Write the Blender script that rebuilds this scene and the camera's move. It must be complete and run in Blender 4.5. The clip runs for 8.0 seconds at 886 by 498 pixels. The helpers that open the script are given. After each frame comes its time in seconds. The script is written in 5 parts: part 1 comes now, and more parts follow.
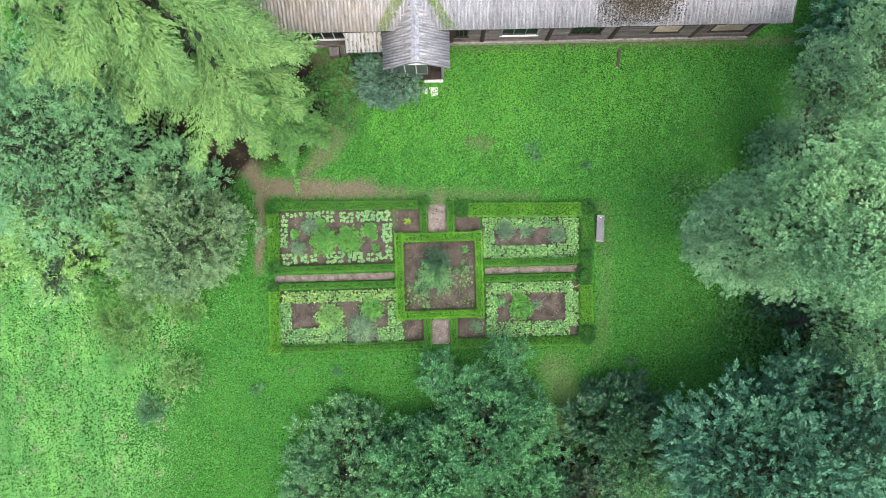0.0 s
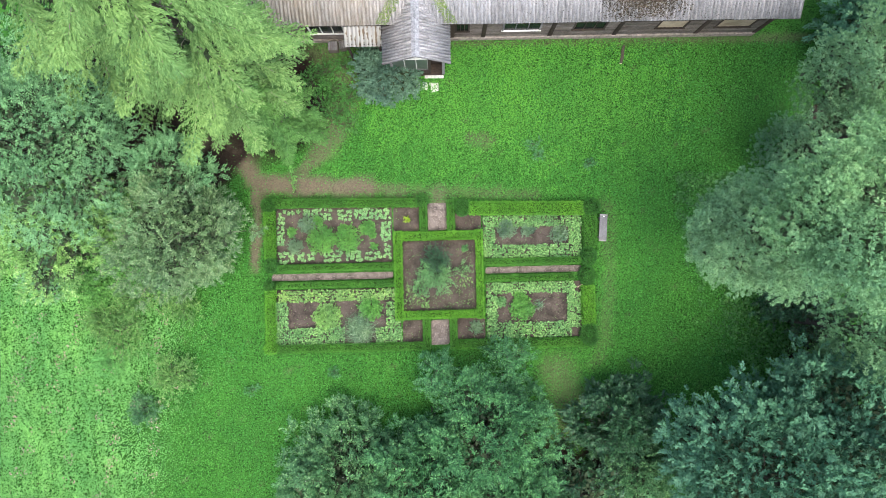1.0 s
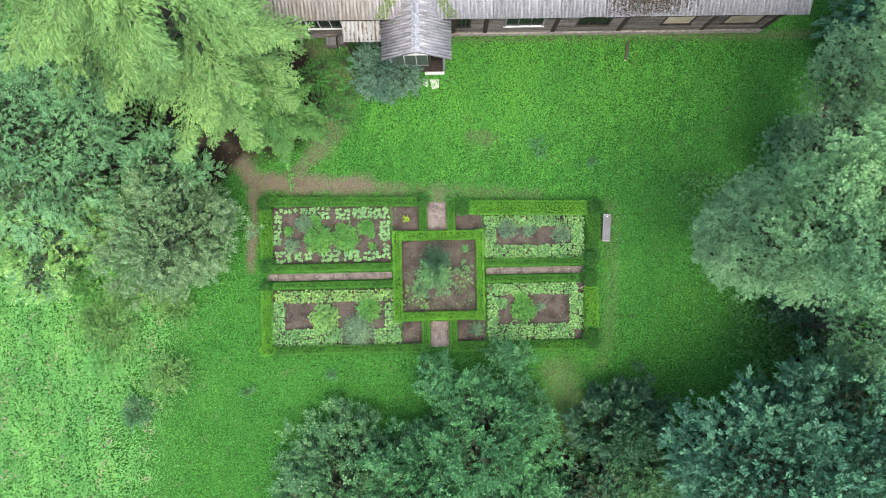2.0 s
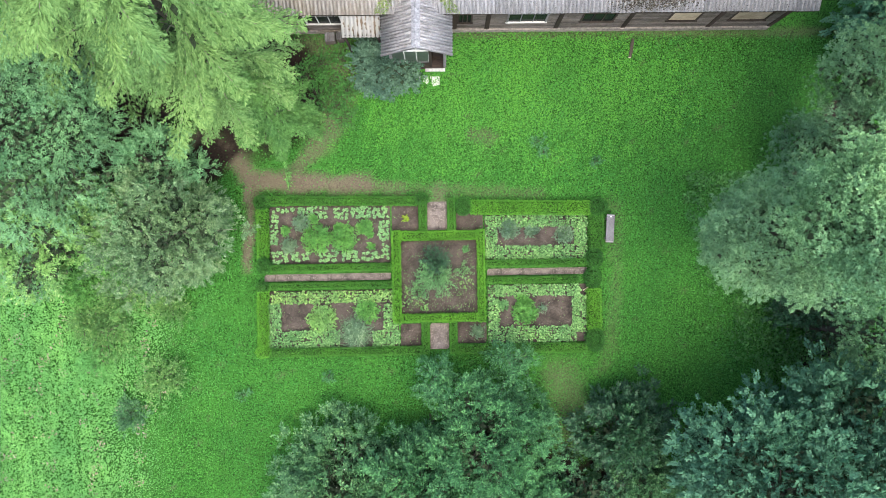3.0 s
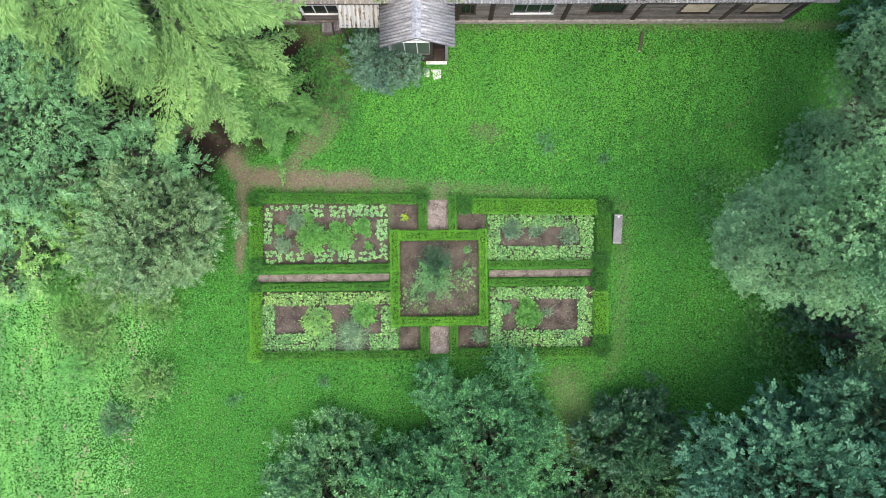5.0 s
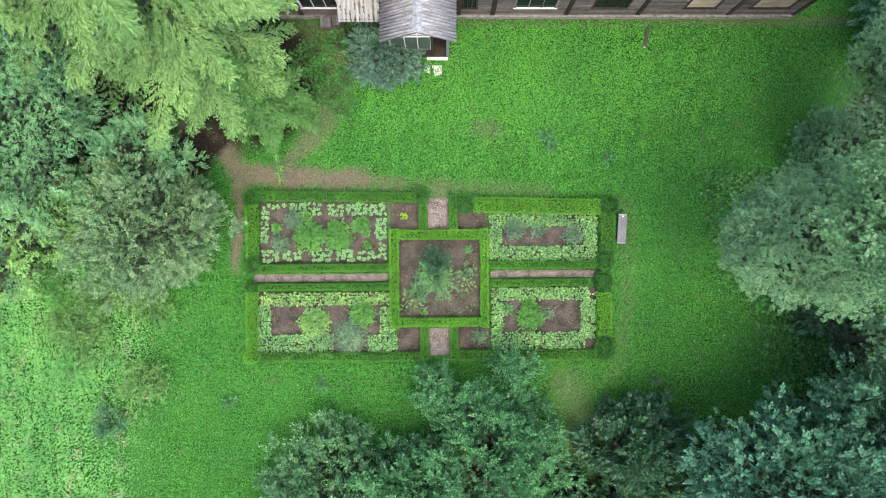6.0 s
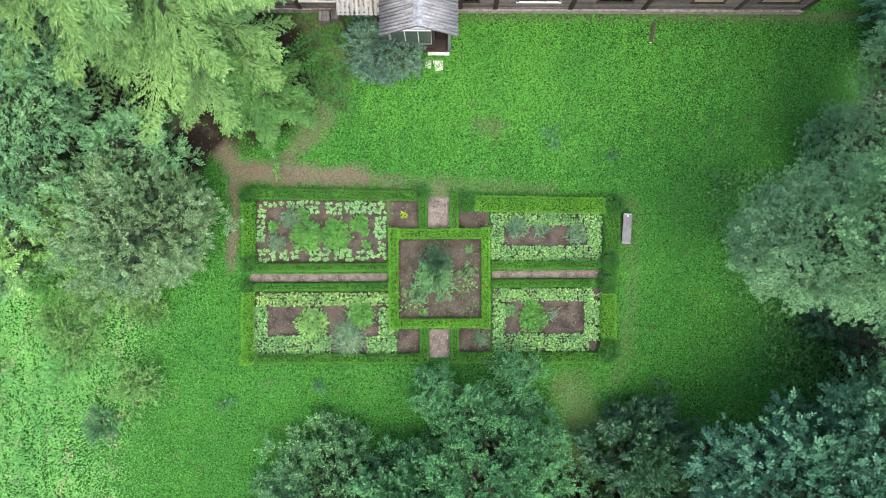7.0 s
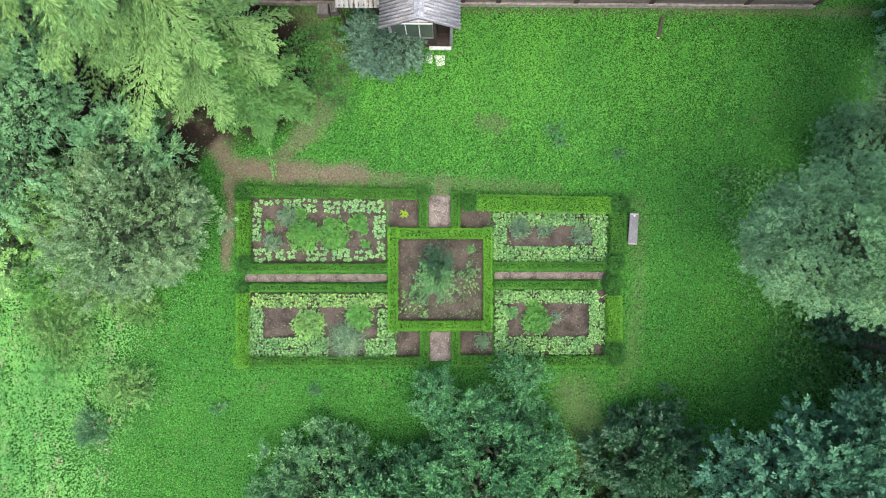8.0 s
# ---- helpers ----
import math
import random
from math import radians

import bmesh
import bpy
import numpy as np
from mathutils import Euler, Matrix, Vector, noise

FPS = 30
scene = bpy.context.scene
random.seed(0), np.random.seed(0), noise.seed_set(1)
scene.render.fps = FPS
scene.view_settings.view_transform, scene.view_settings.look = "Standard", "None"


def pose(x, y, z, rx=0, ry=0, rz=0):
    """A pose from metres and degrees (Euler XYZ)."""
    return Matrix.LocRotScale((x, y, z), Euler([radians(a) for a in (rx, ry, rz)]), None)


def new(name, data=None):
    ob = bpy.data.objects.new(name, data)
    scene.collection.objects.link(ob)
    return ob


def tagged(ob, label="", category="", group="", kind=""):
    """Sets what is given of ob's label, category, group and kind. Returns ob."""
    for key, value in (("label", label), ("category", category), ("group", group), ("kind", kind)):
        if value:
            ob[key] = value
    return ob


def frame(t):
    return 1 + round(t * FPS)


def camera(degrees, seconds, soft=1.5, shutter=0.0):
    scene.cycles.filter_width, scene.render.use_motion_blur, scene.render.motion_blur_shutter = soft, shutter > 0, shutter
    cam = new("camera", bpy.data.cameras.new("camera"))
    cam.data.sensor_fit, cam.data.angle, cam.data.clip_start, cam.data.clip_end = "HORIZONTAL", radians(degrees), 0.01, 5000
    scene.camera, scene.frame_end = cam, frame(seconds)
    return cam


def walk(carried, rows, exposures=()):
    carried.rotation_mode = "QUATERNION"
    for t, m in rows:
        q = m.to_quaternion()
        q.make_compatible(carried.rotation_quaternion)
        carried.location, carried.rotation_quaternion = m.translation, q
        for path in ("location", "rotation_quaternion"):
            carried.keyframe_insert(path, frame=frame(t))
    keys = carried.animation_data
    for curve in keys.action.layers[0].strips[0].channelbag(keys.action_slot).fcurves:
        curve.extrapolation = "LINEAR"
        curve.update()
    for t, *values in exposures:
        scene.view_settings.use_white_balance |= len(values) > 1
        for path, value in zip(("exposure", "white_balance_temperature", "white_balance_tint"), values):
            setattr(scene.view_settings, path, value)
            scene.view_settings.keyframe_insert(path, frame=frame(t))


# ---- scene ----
cam = camera(70.0, 8.0, soft=0.45)
# seconds, eye x, y, z, turn about the plumb line; the lens looks straight down
ROWS = [
    (0.0, 0.0, 0.0, 33.9, 0.0),
    (0.5, 0.008, -0.039, 33.589, 0.122),
    (1.0, 0.012, -0.058, 33.264, 0.240),
    (1.5, 0.014, -0.061, 32.931, 0.352),
    (3.0, 0.007, -0.033, 31.932, 0.661),
    (3.5, 0.002, -0.023, 31.608, 0.756),
    (4.0, -0.003, -0.016, 31.290, 0.848),
    (4.5, -0.010, -0.014, 30.976, 0.939),
    (6.0, -0.035, -0.034, 30.027, 1.212),
    (6.5, -0.047, -0.045, 29.691, 1.309),
    (7.0, -0.062, -0.054, 29.333, 1.411),
    (7.5, -0.080, -0.056, 28.944, 1.521),
    (8.0, -0.104, -0.047, 28.514, 1.641),
]
walk(cam, [(t, pose(x, y, z, 0, 0, turn)) for t, x, y, z, turn in ROWS])

# ---- light: bright haze, high soft sun from the south ----
SUN_ELEV, SUN_TURN = 71.0, 158.0
world = bpy.data.worlds.new("world")
scene.world = world
world.use_nodes = True
wn = world.node_tree
sky = wn.nodes.new("ShaderNodeTexSky")
sky.sky_type, sky.sun_disc = "NISHITA", False
sky.sun_elevation, sky.sun_rotation = radians(SUN_ELEV), radians(SUN_TURN)
sky.air_density, sky.dust_density, sky.ozone_density = 1.0, 4.0, 1.0
wn.nodes["Background"].inputs[1].default_value = 0.15
wn.links.new(sky.outputs[0], wn.nodes["Background"].inputs[0])
sun = new("sun", bpy.data.lights.new("sun", "SUN"))
sun.data.energy, sun.data.angle, sun.data.color = 0.62, radians(50), (1.0, 0.96, 0.88)
sun.matrix_world = pose(0, 0, 40, 90 - SUN_ELEV, 0, 180 - SUN_TURN)
scene.view_settings.exposure = 2.15


# ---- materials ----
def link(m, a, b):
    m.node_tree.links.new(a, b)


def node(m, kind, **values):
    n = m.node_tree.nodes.new(kind)
    for key, value in values.items():
        n.inputs[key].default_value = value
    return n


def ramp(m, fac, stops):
    n = m.node_tree.nodes.new("ShaderNodeValToRGB")
    while len(n.color_ramp.elements) < len(stops):
        n.color_ramp.elements.new(0.5)
    for e, (at, c) in zip(n.color_ramp.elements, stops):
        e.position, e.color = at, (*c, 1)
    link(m, fac, n.inputs[0])
    return n.outputs[0]


def mixed(m, fac, a, b, blend="MIX"):
    n = m.node_tree.nodes.new("ShaderNodeMix")
    n.data_type, n.blend_type = "RGBA", blend
    for slot, value in ((0, fac), (6, a), (7, b)):
        if isinstance(value, (int, float)):
            n.inputs[slot].default_value = value
        elif isinstance(value, tuple):
            n.inputs[slot].default_value = (*value, 1)
        else:
            link(m, value, n.inputs[slot])
    return n.outputs[2]


def place(m):
    return node(m, "ShaderNodeNewGeometry").outputs["Position"]


def noisy(m, vector, scale, detail=4.0, rough=0.6):
    n = node(m, "ShaderNodeTexNoise", Scale=scale, Detail=detail, Roughness=rough)
    link(m, vector, n.inputs["Vector"])
    return n.outputs["Fac"]


def base(name, rough=0.8, spec=0.3, metal=0.0):
    m = bpy.data.materials.new(name)
    m.use_nodes = True
    b = m.node_tree.nodes["Principled BSDF"]
    b.inputs["Roughness"].default_value = rough
    b.inputs["Specular IOR Level"].default_value = spec
    b.inputs["Metallic"].default_value = metal
    return m, b


def bump(m, b, height, strength, distance=0.02):
    n = node(m, "ShaderNodeBump", Strength=strength, Distance=distance)
    link(m, height, n.inputs["Height"])
    link(m, n.outputs[0], b.inputs["Normal"])


def leaf_material(name, dark, mid, light, rough=0.6, spec=0.25, thin=0.11, patch=0.6, cool=(0.66, 0.74, 0.76), warm=(1.2, 1.14, 1.0), even=(0.28, 0.8), calm=0.0):
    """Leaves: each blade its own shade, with slow drifts over the plant; calm draws the shades together."""
    dark, light = (tuple(a + calm * (b - a) for a, b in zip(end, mid)) for end in (dark, light))
    m, b = base(name, rough, spec)
    geo = node(m, "ShaderNodeNewGeometry")
    each = ramp(m, geo.outputs["Random Per Island"], [(0.0, dark), (even[0], mid), (even[1], mid), (1.0, light)])
    drift = noisy(m, geo.outputs["Position"], patch, 3.0)
    shade = ramp(m, drift, [(0.3, cool), (0.7, warm)])
    colour = mixed(m, 1.0, each, shade, "MULTIPLY")
    link(m, colour, b.inputs["Base Color"])
    lucent = node(m, "ShaderNodeBsdfTranslucent")
    link(m, colour, lucent.inputs["Color"])
    both = node(m, "ShaderNodeMixShader", Fac=thin)
    out = m.node_tree.nodes["Material Output"]
    link(m, b.outputs[0], both.inputs[1])
    link(m, lucent.outputs[0], both.inputs[2])
    link(m, both.outputs[0], out.inputs[0])
    return m


def soil_material(name, dark, light, scale, crumbs=(0.5, 0.45, 0.38), share=0.72):
    m, b = base(name, 0.95, 0.15)
    p = place(m)
    broad, fine = noisy(m, p, scale * 0.09, 4.0), noisy(m, p, scale, 6.0, 0.75)
    damp = ramp(m, broad, [(0.35, (0.5, 0.5, 0.5)), (0.6, (1.15, 1.15, 1.15))])
    colour = mixed(m, 1.0, ramp(m, fine, [(0.3, dark), (0.7, light)]), damp, "MULTIPLY")
    cells = node(m, "ShaderNodeTexVoronoi", Scale=scale * 1.4)
    link(m, p, cells.inputs["Vector"])
    bits = ramp(m, cells.outputs["Color"], [(share, (0, 0, 0)), (share + 0.04, (1, 1, 1))])
    colour = mixed(m, bits, colour, crumbs)
    link(m, colour, b.inputs["Base Color"])
    bump(m, b, fine, 0.7, 0.03)
    return m


def wood_material(name, dark, light, grain=(1.5, 14.0, 14.0)):
    m, b = base(name, 0.85, 0.2)
    info = node(m, "ShaderNodeObjectInfo")
    coords = node(m, "ShaderNodeTexCoord")
    stretch = node(m, "ShaderNodeMapping")
    stretch.inputs["Scale"].default_value = grain
    link(m, coords.outputs["Object"], stretch.inputs["Vector"])
    streak = noisy(m, stretch.outputs[0], 3.0, 6.0, 0.7)
    colour = ramp(m, streak, [(0.3, dark), (0.7, light)])
    each = ramp(m, info.outputs["Random"], [(0.0, (0.7, 0.68, 0.66)), (1.0, (1.2, 1.18, 1.15))])
    stain = ramp(m, noisy(m, place(m), 1.6, 4.0), [(0.35, (0.75, 0.72, 0.68)), (0.65, (1.05, 1.05, 1.05))])
    colour = mixed(m, 1.0, mixed(m, 1.0, colour, each, "MULTIPLY"), stain, "MULTIPLY")
    link(m, colour, b.inputs["Base Color"])
    bump(m, b, streak, 0.5, 0.01)
    return m


def slate_material(name):
    """Weathered corrugated cement sheet: grey, lichen, rust-brown litter where trees drop on it."""
    m, b = base(name, 0.9, 0.15)
    p = place(m)
    info = node(m, "ShaderNodeObjectInfo")
    coords = node(m, "ShaderNodeTexCoord")
    drawn = node(m, "ShaderNodeMapping")
    drawn.inputs["Scale"].default_value = (5.7, 0.9, 1.0)
    link(m, coords.outputs["Object"], drawn.inputs["Vector"])
    runs = noisy(m, drawn.outputs[0], 1.0, 5.0, 0.7)
    fine, wide = noisy(m, p, 15.0, 6.0, 0.8), noisy(m, p, 0.5, 3.0)
    grey = ramp(m, runs, [(0.32, (0.118, 0.120, 0.120)), (0.5, (0.218, 0.221, 0.221)), (0.68, (0.345, 0.348, 0.345))])
    spots = ramp(m, fine, [(0.35, (0.42, 0.41, 0.39)), (0.46, (0.9, 0.9, 0.9)), (0.58, (1.08, 1.08, 1.08)), (0.68, (1.5, 1.5, 1.46))])
    grey = mixed(m, 1.0, grey, spots, "MULTIPLY")
    each = ramp(m, info.outputs["Random"], [(0.0, (0.85, 0.84, 0.84)), (1.0, (1.12, 1.11, 1.12))])
    grey = mixed(m, 1.0, grey, each, "MULTIPLY")
    axis = node(m, "ShaderNodeSeparateXYZ")
    link(m, p, axis.inputs[0])
    west = node(m, "ShaderNodeMapRange")
    for key, value in (("From Min", -1.0), ("From Max", -4.0)):
        west.inputs[key].default_value = value
    link(m, axis.outputs[0], west.inputs["Value"])
    tan = ramp(m, runs, [(0.32, (0.125, 0.098, 0.066)), (0.5, (0.235, 0.20, 0.15)), (0.68, (0.38, 0.35, 0.30))])
    grey = mixed(m, mixed(m, 1.0, west.outputs[0], ramp(m, wide, [(0.3, (0.3, 0.3, 0.3)), (0.6, (0.8, 0.8, 0.8))]), "MULTIPLY"), grey, tan)
    link(m, grey, b.inputs["Base Color"])
    bump(m, b, fine, 0.4, 0.01)
    return m


def tin_material(name, light, rust):
    m, b = base(name, 0.7, 0.3)
    coords = node(m, "ShaderNodeTexCoord")
    drawn = node(m, "ShaderNodeMapping")
    drawn.inputs["Scale"].default_value = (10.0, 0.6, 1.0)
    link(m, coords.outputs["Object"], drawn.inputs["Vector"])
    runs = noisy(m, drawn.outputs[0], 1.0, 4.0, 0.65)
    patch = noisy(m, coords.outputs["Object"], 2.2, 5.0, 0.65)
    axis = node(m, "ShaderNodeSeparateXYZ")
    link(m, coords.outputs["Object"], axis.inputs[0])
    turns = node(m, "ShaderNodeMath")
    turns.operation = "MULTIPLY"
    turns.inputs[1].default_value = 2 * math.pi / 0.2
    link(m, axis.outputs[0], turns.inputs[0])
    ribs = node(m, "ShaderNodeMath")
    ribs.operation = "SINE"
    link(m, turns.outputs[0], ribs.inputs[0])
    bare = node(m, "ShaderNodeMath")
    bare.operation = "MULTIPLY_ADD"
    bare.inputs[1].default_value = -0.085
    link(m, ribs.outputs[0], bare.inputs[0])
    link(m, patch, bare.inputs[2])
    colour = ramp(m, runs, [(0.36, tuple(c * 0.75 for c in light)), (0.5, light), (0.7, tuple(c * 1.2 for c in light))])
    link(m, mixed(m, ramp(m, bare.outputs[0], [(0.55, (0, 0, 0)), (0.60, (1, 1, 1))]), colour, rust), b.inputs["Base Color"])
    bump(m, b, runs, 0.2, 0.01)
    return m


def ground_material():
    m, b = base("ground", 0.95, 0.1)
    p = place(m)
    wear = node(m, "ShaderNodeAttribute")
    wear.attribute_name = "wear"
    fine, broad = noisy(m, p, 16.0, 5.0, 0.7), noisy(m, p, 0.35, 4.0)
    # near-black flecks painted in for the shaded gaps between grass leaves
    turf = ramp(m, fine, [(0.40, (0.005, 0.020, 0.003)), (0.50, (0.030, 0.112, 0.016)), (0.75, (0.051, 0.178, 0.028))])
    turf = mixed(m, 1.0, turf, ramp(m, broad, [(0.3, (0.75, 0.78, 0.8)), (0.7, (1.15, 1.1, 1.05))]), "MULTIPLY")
    earth = ramp(m, fine, [(0.25, (0.045, 0.033, 0.024)), (0.6, (0.115, 0.088, 0.066)), (0.85, (0.20, 0.165, 0.13))])
    # shade below the trees goes into the ground colour as near-black earth
    tree_shade = node(m, "ShaderNodeAttribute")
    tree_shade.attribute_name = "tree_shade"
    shaded_earth = ramp(m, fine, [(0.3, (0.006, 0.0045, 0.0035)), (0.65, (0.022, 0.016, 0.012)), (0.9, (0.06, 0.045, 0.035))])
    link(m, mixed(m, tree_shade.outputs["Fac"], mixed(m, wear.outputs["Fac"], turf, earth), shaded_earth), b.inputs["Base Color"])
    bump(m, b, fine, 0.8, 0.04)
    return m


def plain(name, colour, rough=0.7, spec=0.3, metal=0.0, scale=8.0, swing=0.25):
    m, b = base(name, rough, spec, metal)
    n = noisy(m, place(m), scale, 5.0, 0.7)
    lo, hi = tuple(c * (1 - swing) for c in colour), tuple(min(1, c * (1 + swing)) for c in colour)
    link(m, ramp(m, n, [(0.3, lo), (0.7, hi)]), b.inputs["Base Color"])
    bump(m, b, n, 0.25, 0.01)
    return m


GROUND = ground_material()
LAWN = leaf_material("lawn_leaf", (0.014, 0.060, 0.009), (0.045, 0.174, 0.029), (0.074, 0.230, 0.046), spec=0.1, patch=0.22, cool=(0.66, 0.82, 0.95), warm=(1.16, 1.12, 0.92))
MEADOW = leaf_material("meadow_leaf", (0.052, 0.165, 0.036), (0.132, 0.335, 0.090), (0.200, 0.405, 0.140), rough=0.85, spec=0.08, patch=0.5, calm=0.65, cool=(0.70, 0.78, 0.78), warm=(1.14, 1.08, 1.0))
SCRUB = leaf_material("scrub_leaf", (0.026, 0.080, 0.018), (0.088, 0.205, 0.048), (0.205, 0.345, 0.110), patch=0.9)
WEED = leaf_material("weed_leaf", (0.045, 0.120, 0.025), (0.150, 0.310, 0.080), (0.300, 0.460, 0.170), patch=0.8)
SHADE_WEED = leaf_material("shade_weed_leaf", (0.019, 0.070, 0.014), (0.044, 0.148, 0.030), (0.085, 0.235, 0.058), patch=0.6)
CLOVER = leaf_material("clover_leaf", (0.028, 0.096, 0.014), (0.068, 0.222, 0.030), (0.094, 0.265, 0.042), spec=0.1, patch=0.4)
BOX = leaf_material("box_leaf", (0.018, 0.076, 0.008), (0.049, 0.166, 0.019), (0.084, 0.240, 0.032), patch=0.9)
BOX_DARK = leaf_material("box_leaf_dark", (0.008, 0.040, 0.008), (0.024, 0.105, 0.014), (0.060, 0.200, 0.030), patch=0.9)
BOX_LIGHT = leaf_material("box_leaf_light", (0.034, 0.124, 0.009), (0.082, 0.245, 0.020), (0.124, 0.320, 0.036), patch=0.9)
ROSETTE = leaf_material("rosette_leaf", (0.036, 0.100, 0.030), (0.128, 0.265, 0.098), (0.250, 0.405, 0.190), even=(0.35, 0.7), patch=1.5)
BORDER = leaf_material("border_leaf", (0.024, 0.072, 0.018), (0.090, 0.202, 0.060), (0.200, 0.352, 0.132), even=(0.4, 0.65), patch=0.8)
BORDER_GOLD = leaf_material("border_leaf_yellowish", (0.030, 0.078, 0.016), (0.108, 0.212, 0.054), (0.235, 0.368, 0.120), even=(0.4, 0.65), patch=1.6)
HERB = leaf_material("herb_leaf", (0.024, 0.092, 0.016), (0.082, 0.240, 0.046), (0.170, 0.390, 0.090), patch=1.5)
GREY_HERB = leaf_material("grey_herb_leaf", (0.036, 0.075, 0.038), (0.098, 0.172, 0.098), (0.205, 0.300, 0.195), patch=1.5)
GOLD = leaf_material("gold_leaf", (0.08, 0.16, 0.012), (0.17, 0.29, 0.018), (0.36, 0.45, 0.04), patch=2.0)
SHRUB = leaf_material("shrub_leaf", (0.022, 0.080, 0.024), (0.086, 0.222, 0.076), (0.205, 0.375, 0.160), patch=0.8)
SPRUCE = leaf_material("spruce_needle", (0.036, 0.078, 0.020), (0.106, 0.203, 0.062), (0.205, 0.340, 0.130), rough=0.8, spec=0.1, thin=0.08, patch=0.35, even=(0.44, 0.60), calm=0.50)
SPRUCE_DARK = leaf_material("spruce_needle_dark", (0.022, 0.066, 0.018), (0.070, 0.165, 0.042), (0.150, 0.290, 0.092), rough=0.8, spec=0.1, patch=0.5, even=(0.44, 0.60), calm=0.50)
PINE = leaf_material("pine_needle", (0.055, 0.130, 0.058), (0.165, 0.325, 0.152), (0.280, 0.460, 0.240), rough=0.85, spec=0.08, thin=0.06, patch=0.3, even=(0.44, 0.60), calm=0.5)
PINE_GREY = leaf_material("pine_needle_grey", (0.055, 0.125, 0.060), (0.155, 0.300, 0.150), (0.255, 0.410, 0.225), rough=0.85, spec=0.08, thin=0.06, patch=0.3, even=(0.44, 0.60), calm=0.5)
TREE_BLUE = leaf_material("tree_leaf_blue", (0.008, 0.042, 0.014), (0.040, 0.142, 0.050), (0.120, 0.295, 0.110), thin=0.08, patch=0.4, even=(0.44, 0.60), calm=0.25)
TREE_MID = leaf_material("tree_leaf_mid", (0.012, 0.048, 0.018), (0.052, 0.150, 0.056), (0.185, 0.330, 0.140), patch=0.4, even=(0.44, 0.60), calm=0.40)
TREE_LIGHT = leaf_material("tree_leaf_light", (0.032, 0.105, 0.038), (0.114, 0.265, 0.114), (0.240, 0.415, 0.200), patch=0.4, even=(0.44, 0.60), calm=0.50)
WILLOW = leaf_material("willow_leaf", (0.020, 0.058, 0.018), (0.088, 0.168, 0.070), (0.240, 0.345, 0.190), patch=0.5, even=(0.44, 0.60), calm=0.35)
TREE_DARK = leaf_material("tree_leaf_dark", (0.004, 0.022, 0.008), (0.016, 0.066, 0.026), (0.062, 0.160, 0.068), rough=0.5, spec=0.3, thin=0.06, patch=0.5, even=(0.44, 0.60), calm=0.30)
TREE_BROAD = leaf_material("tree_leaf_broad", (0.016, 0.060, 0.034), (0.050, 0.148, 0.084), (0.098, 0.230, 0.130), patch=0.4, even=(0.36, 0.66), calm=0.35)
LILAC = leaf_material("lilac_leaf", (0.022, 0.054, 0.036), (0.072, 0.138, 0.096), (0.150, 0.240, 0.180), rough=0.8, spec=0.1, calm=0.3, patch=0.8)
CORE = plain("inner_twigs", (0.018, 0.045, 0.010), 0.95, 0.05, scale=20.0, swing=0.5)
# dark colour of crown filler blades, standing in for shade between leaf clumps
CROWN_SHADE = plain("crown_shade", (0.034, 0.050, 0.026), 0.95, 0.05, scale=16.0, swing=0.6)
BARK = plain("bark", (0.056, 0.048, 0.038), 0.95, 0.1, scale=14.0, swing=0.45)
BARK_SPRUCE = plain("bark_spruce", (0.150, 0.140, 0.110), 0.95, 0.1, scale=14.0, swing=0.5)
BARK_PINE = plain("bark_pine", (0.048, 0.041, 0.034), 0.95, 0.1, scale=14.0, swing=0.4)
SOIL = soil_material("soil", (0.015, 0.012, 0.009), (0.098, 0.080, 0.064), 18.0, (0.13, 0.11, 0.09), 0.90)
GRAVEL = soil_material("gravel", (0.052, 0.043, 0.037), (0.200, 0.170, 0.145), 24.0, (0.24, 0.21, 0.18), 0.76)
PLANK = wood_material("weathered_plank", (0.036, 0.032, 0.029), (0.170, 0.152, 0.138))
POST = wood_material("dark_post", (0.015, 0.011, 0.009), (0.050, 0.038, 0.030))
GREYWOOD = wood_material("grey_wood", (0.060, 0.062, 0.066), (0.205, 0.210, 0.218), (9.0, 7.0, 9.0))
PALEGREY = wood_material("pale_grey_wood", (0.13, 0.13, 0.13), (0.30, 0.30, 0.30))
PALEWOOD = wood_material("pale_board", (0.22, 0.185, 0.13), (0.40, 0.345, 0.26))
WHITE = plain("white_paint", (0.50, 0.49, 0.46), 0.6, 0.3, scale=12.0, swing=0.2)
SLATE = slate_material("cement_sheet")
TIN = tin_material("peeled_white_sheet", (0.29, 0.285, 0.26), (0.12, 0.092, 0.060))
ZINC = plain("zinc_ridge", (0.200, 0.206, 0.215), 0.7, 0.25, 0.0, 9.0, 0.6)
STONE = plain("pale_slab", (0.36, 0.36, 0.34), 0.9, 0.2, scale=10.0, swing=0.4)
PLINTH = plain("plinth_stone", (0.17, 0.15, 0.13), 0.95, 0.1, scale=5.0, swing=0.5)
GRASSY = leaf_material("grey_grass_blade", (0.020, 0.045, 0.020), (0.088, 0.152, 0.082), (0.245, 0.335, 0.220), spec=0.1, patch=1.5)
MOSS = leaf_material("moss", (0.05, 0.09, 0.02), (0.11, 0.17, 0.03), (0.19, 0.27, 0.05), patch=2.0)
LITTER = leaf_material("litter", (0.010, 0.008, 0.005), (0.040, 0.031, 0.019), (0.150, 0.135, 0.110), patch=2.0)
# porch glass: a greenish reflection is painted into the base colour
PANE = plain("reflecting_pane", (0.045, 0.064, 0.046), 0.35, 0.3, scale=3.0, swing=0.5)
DARK = plain("dark_inside", (0.02, 0.018, 0.016), 0.9, 0.1)
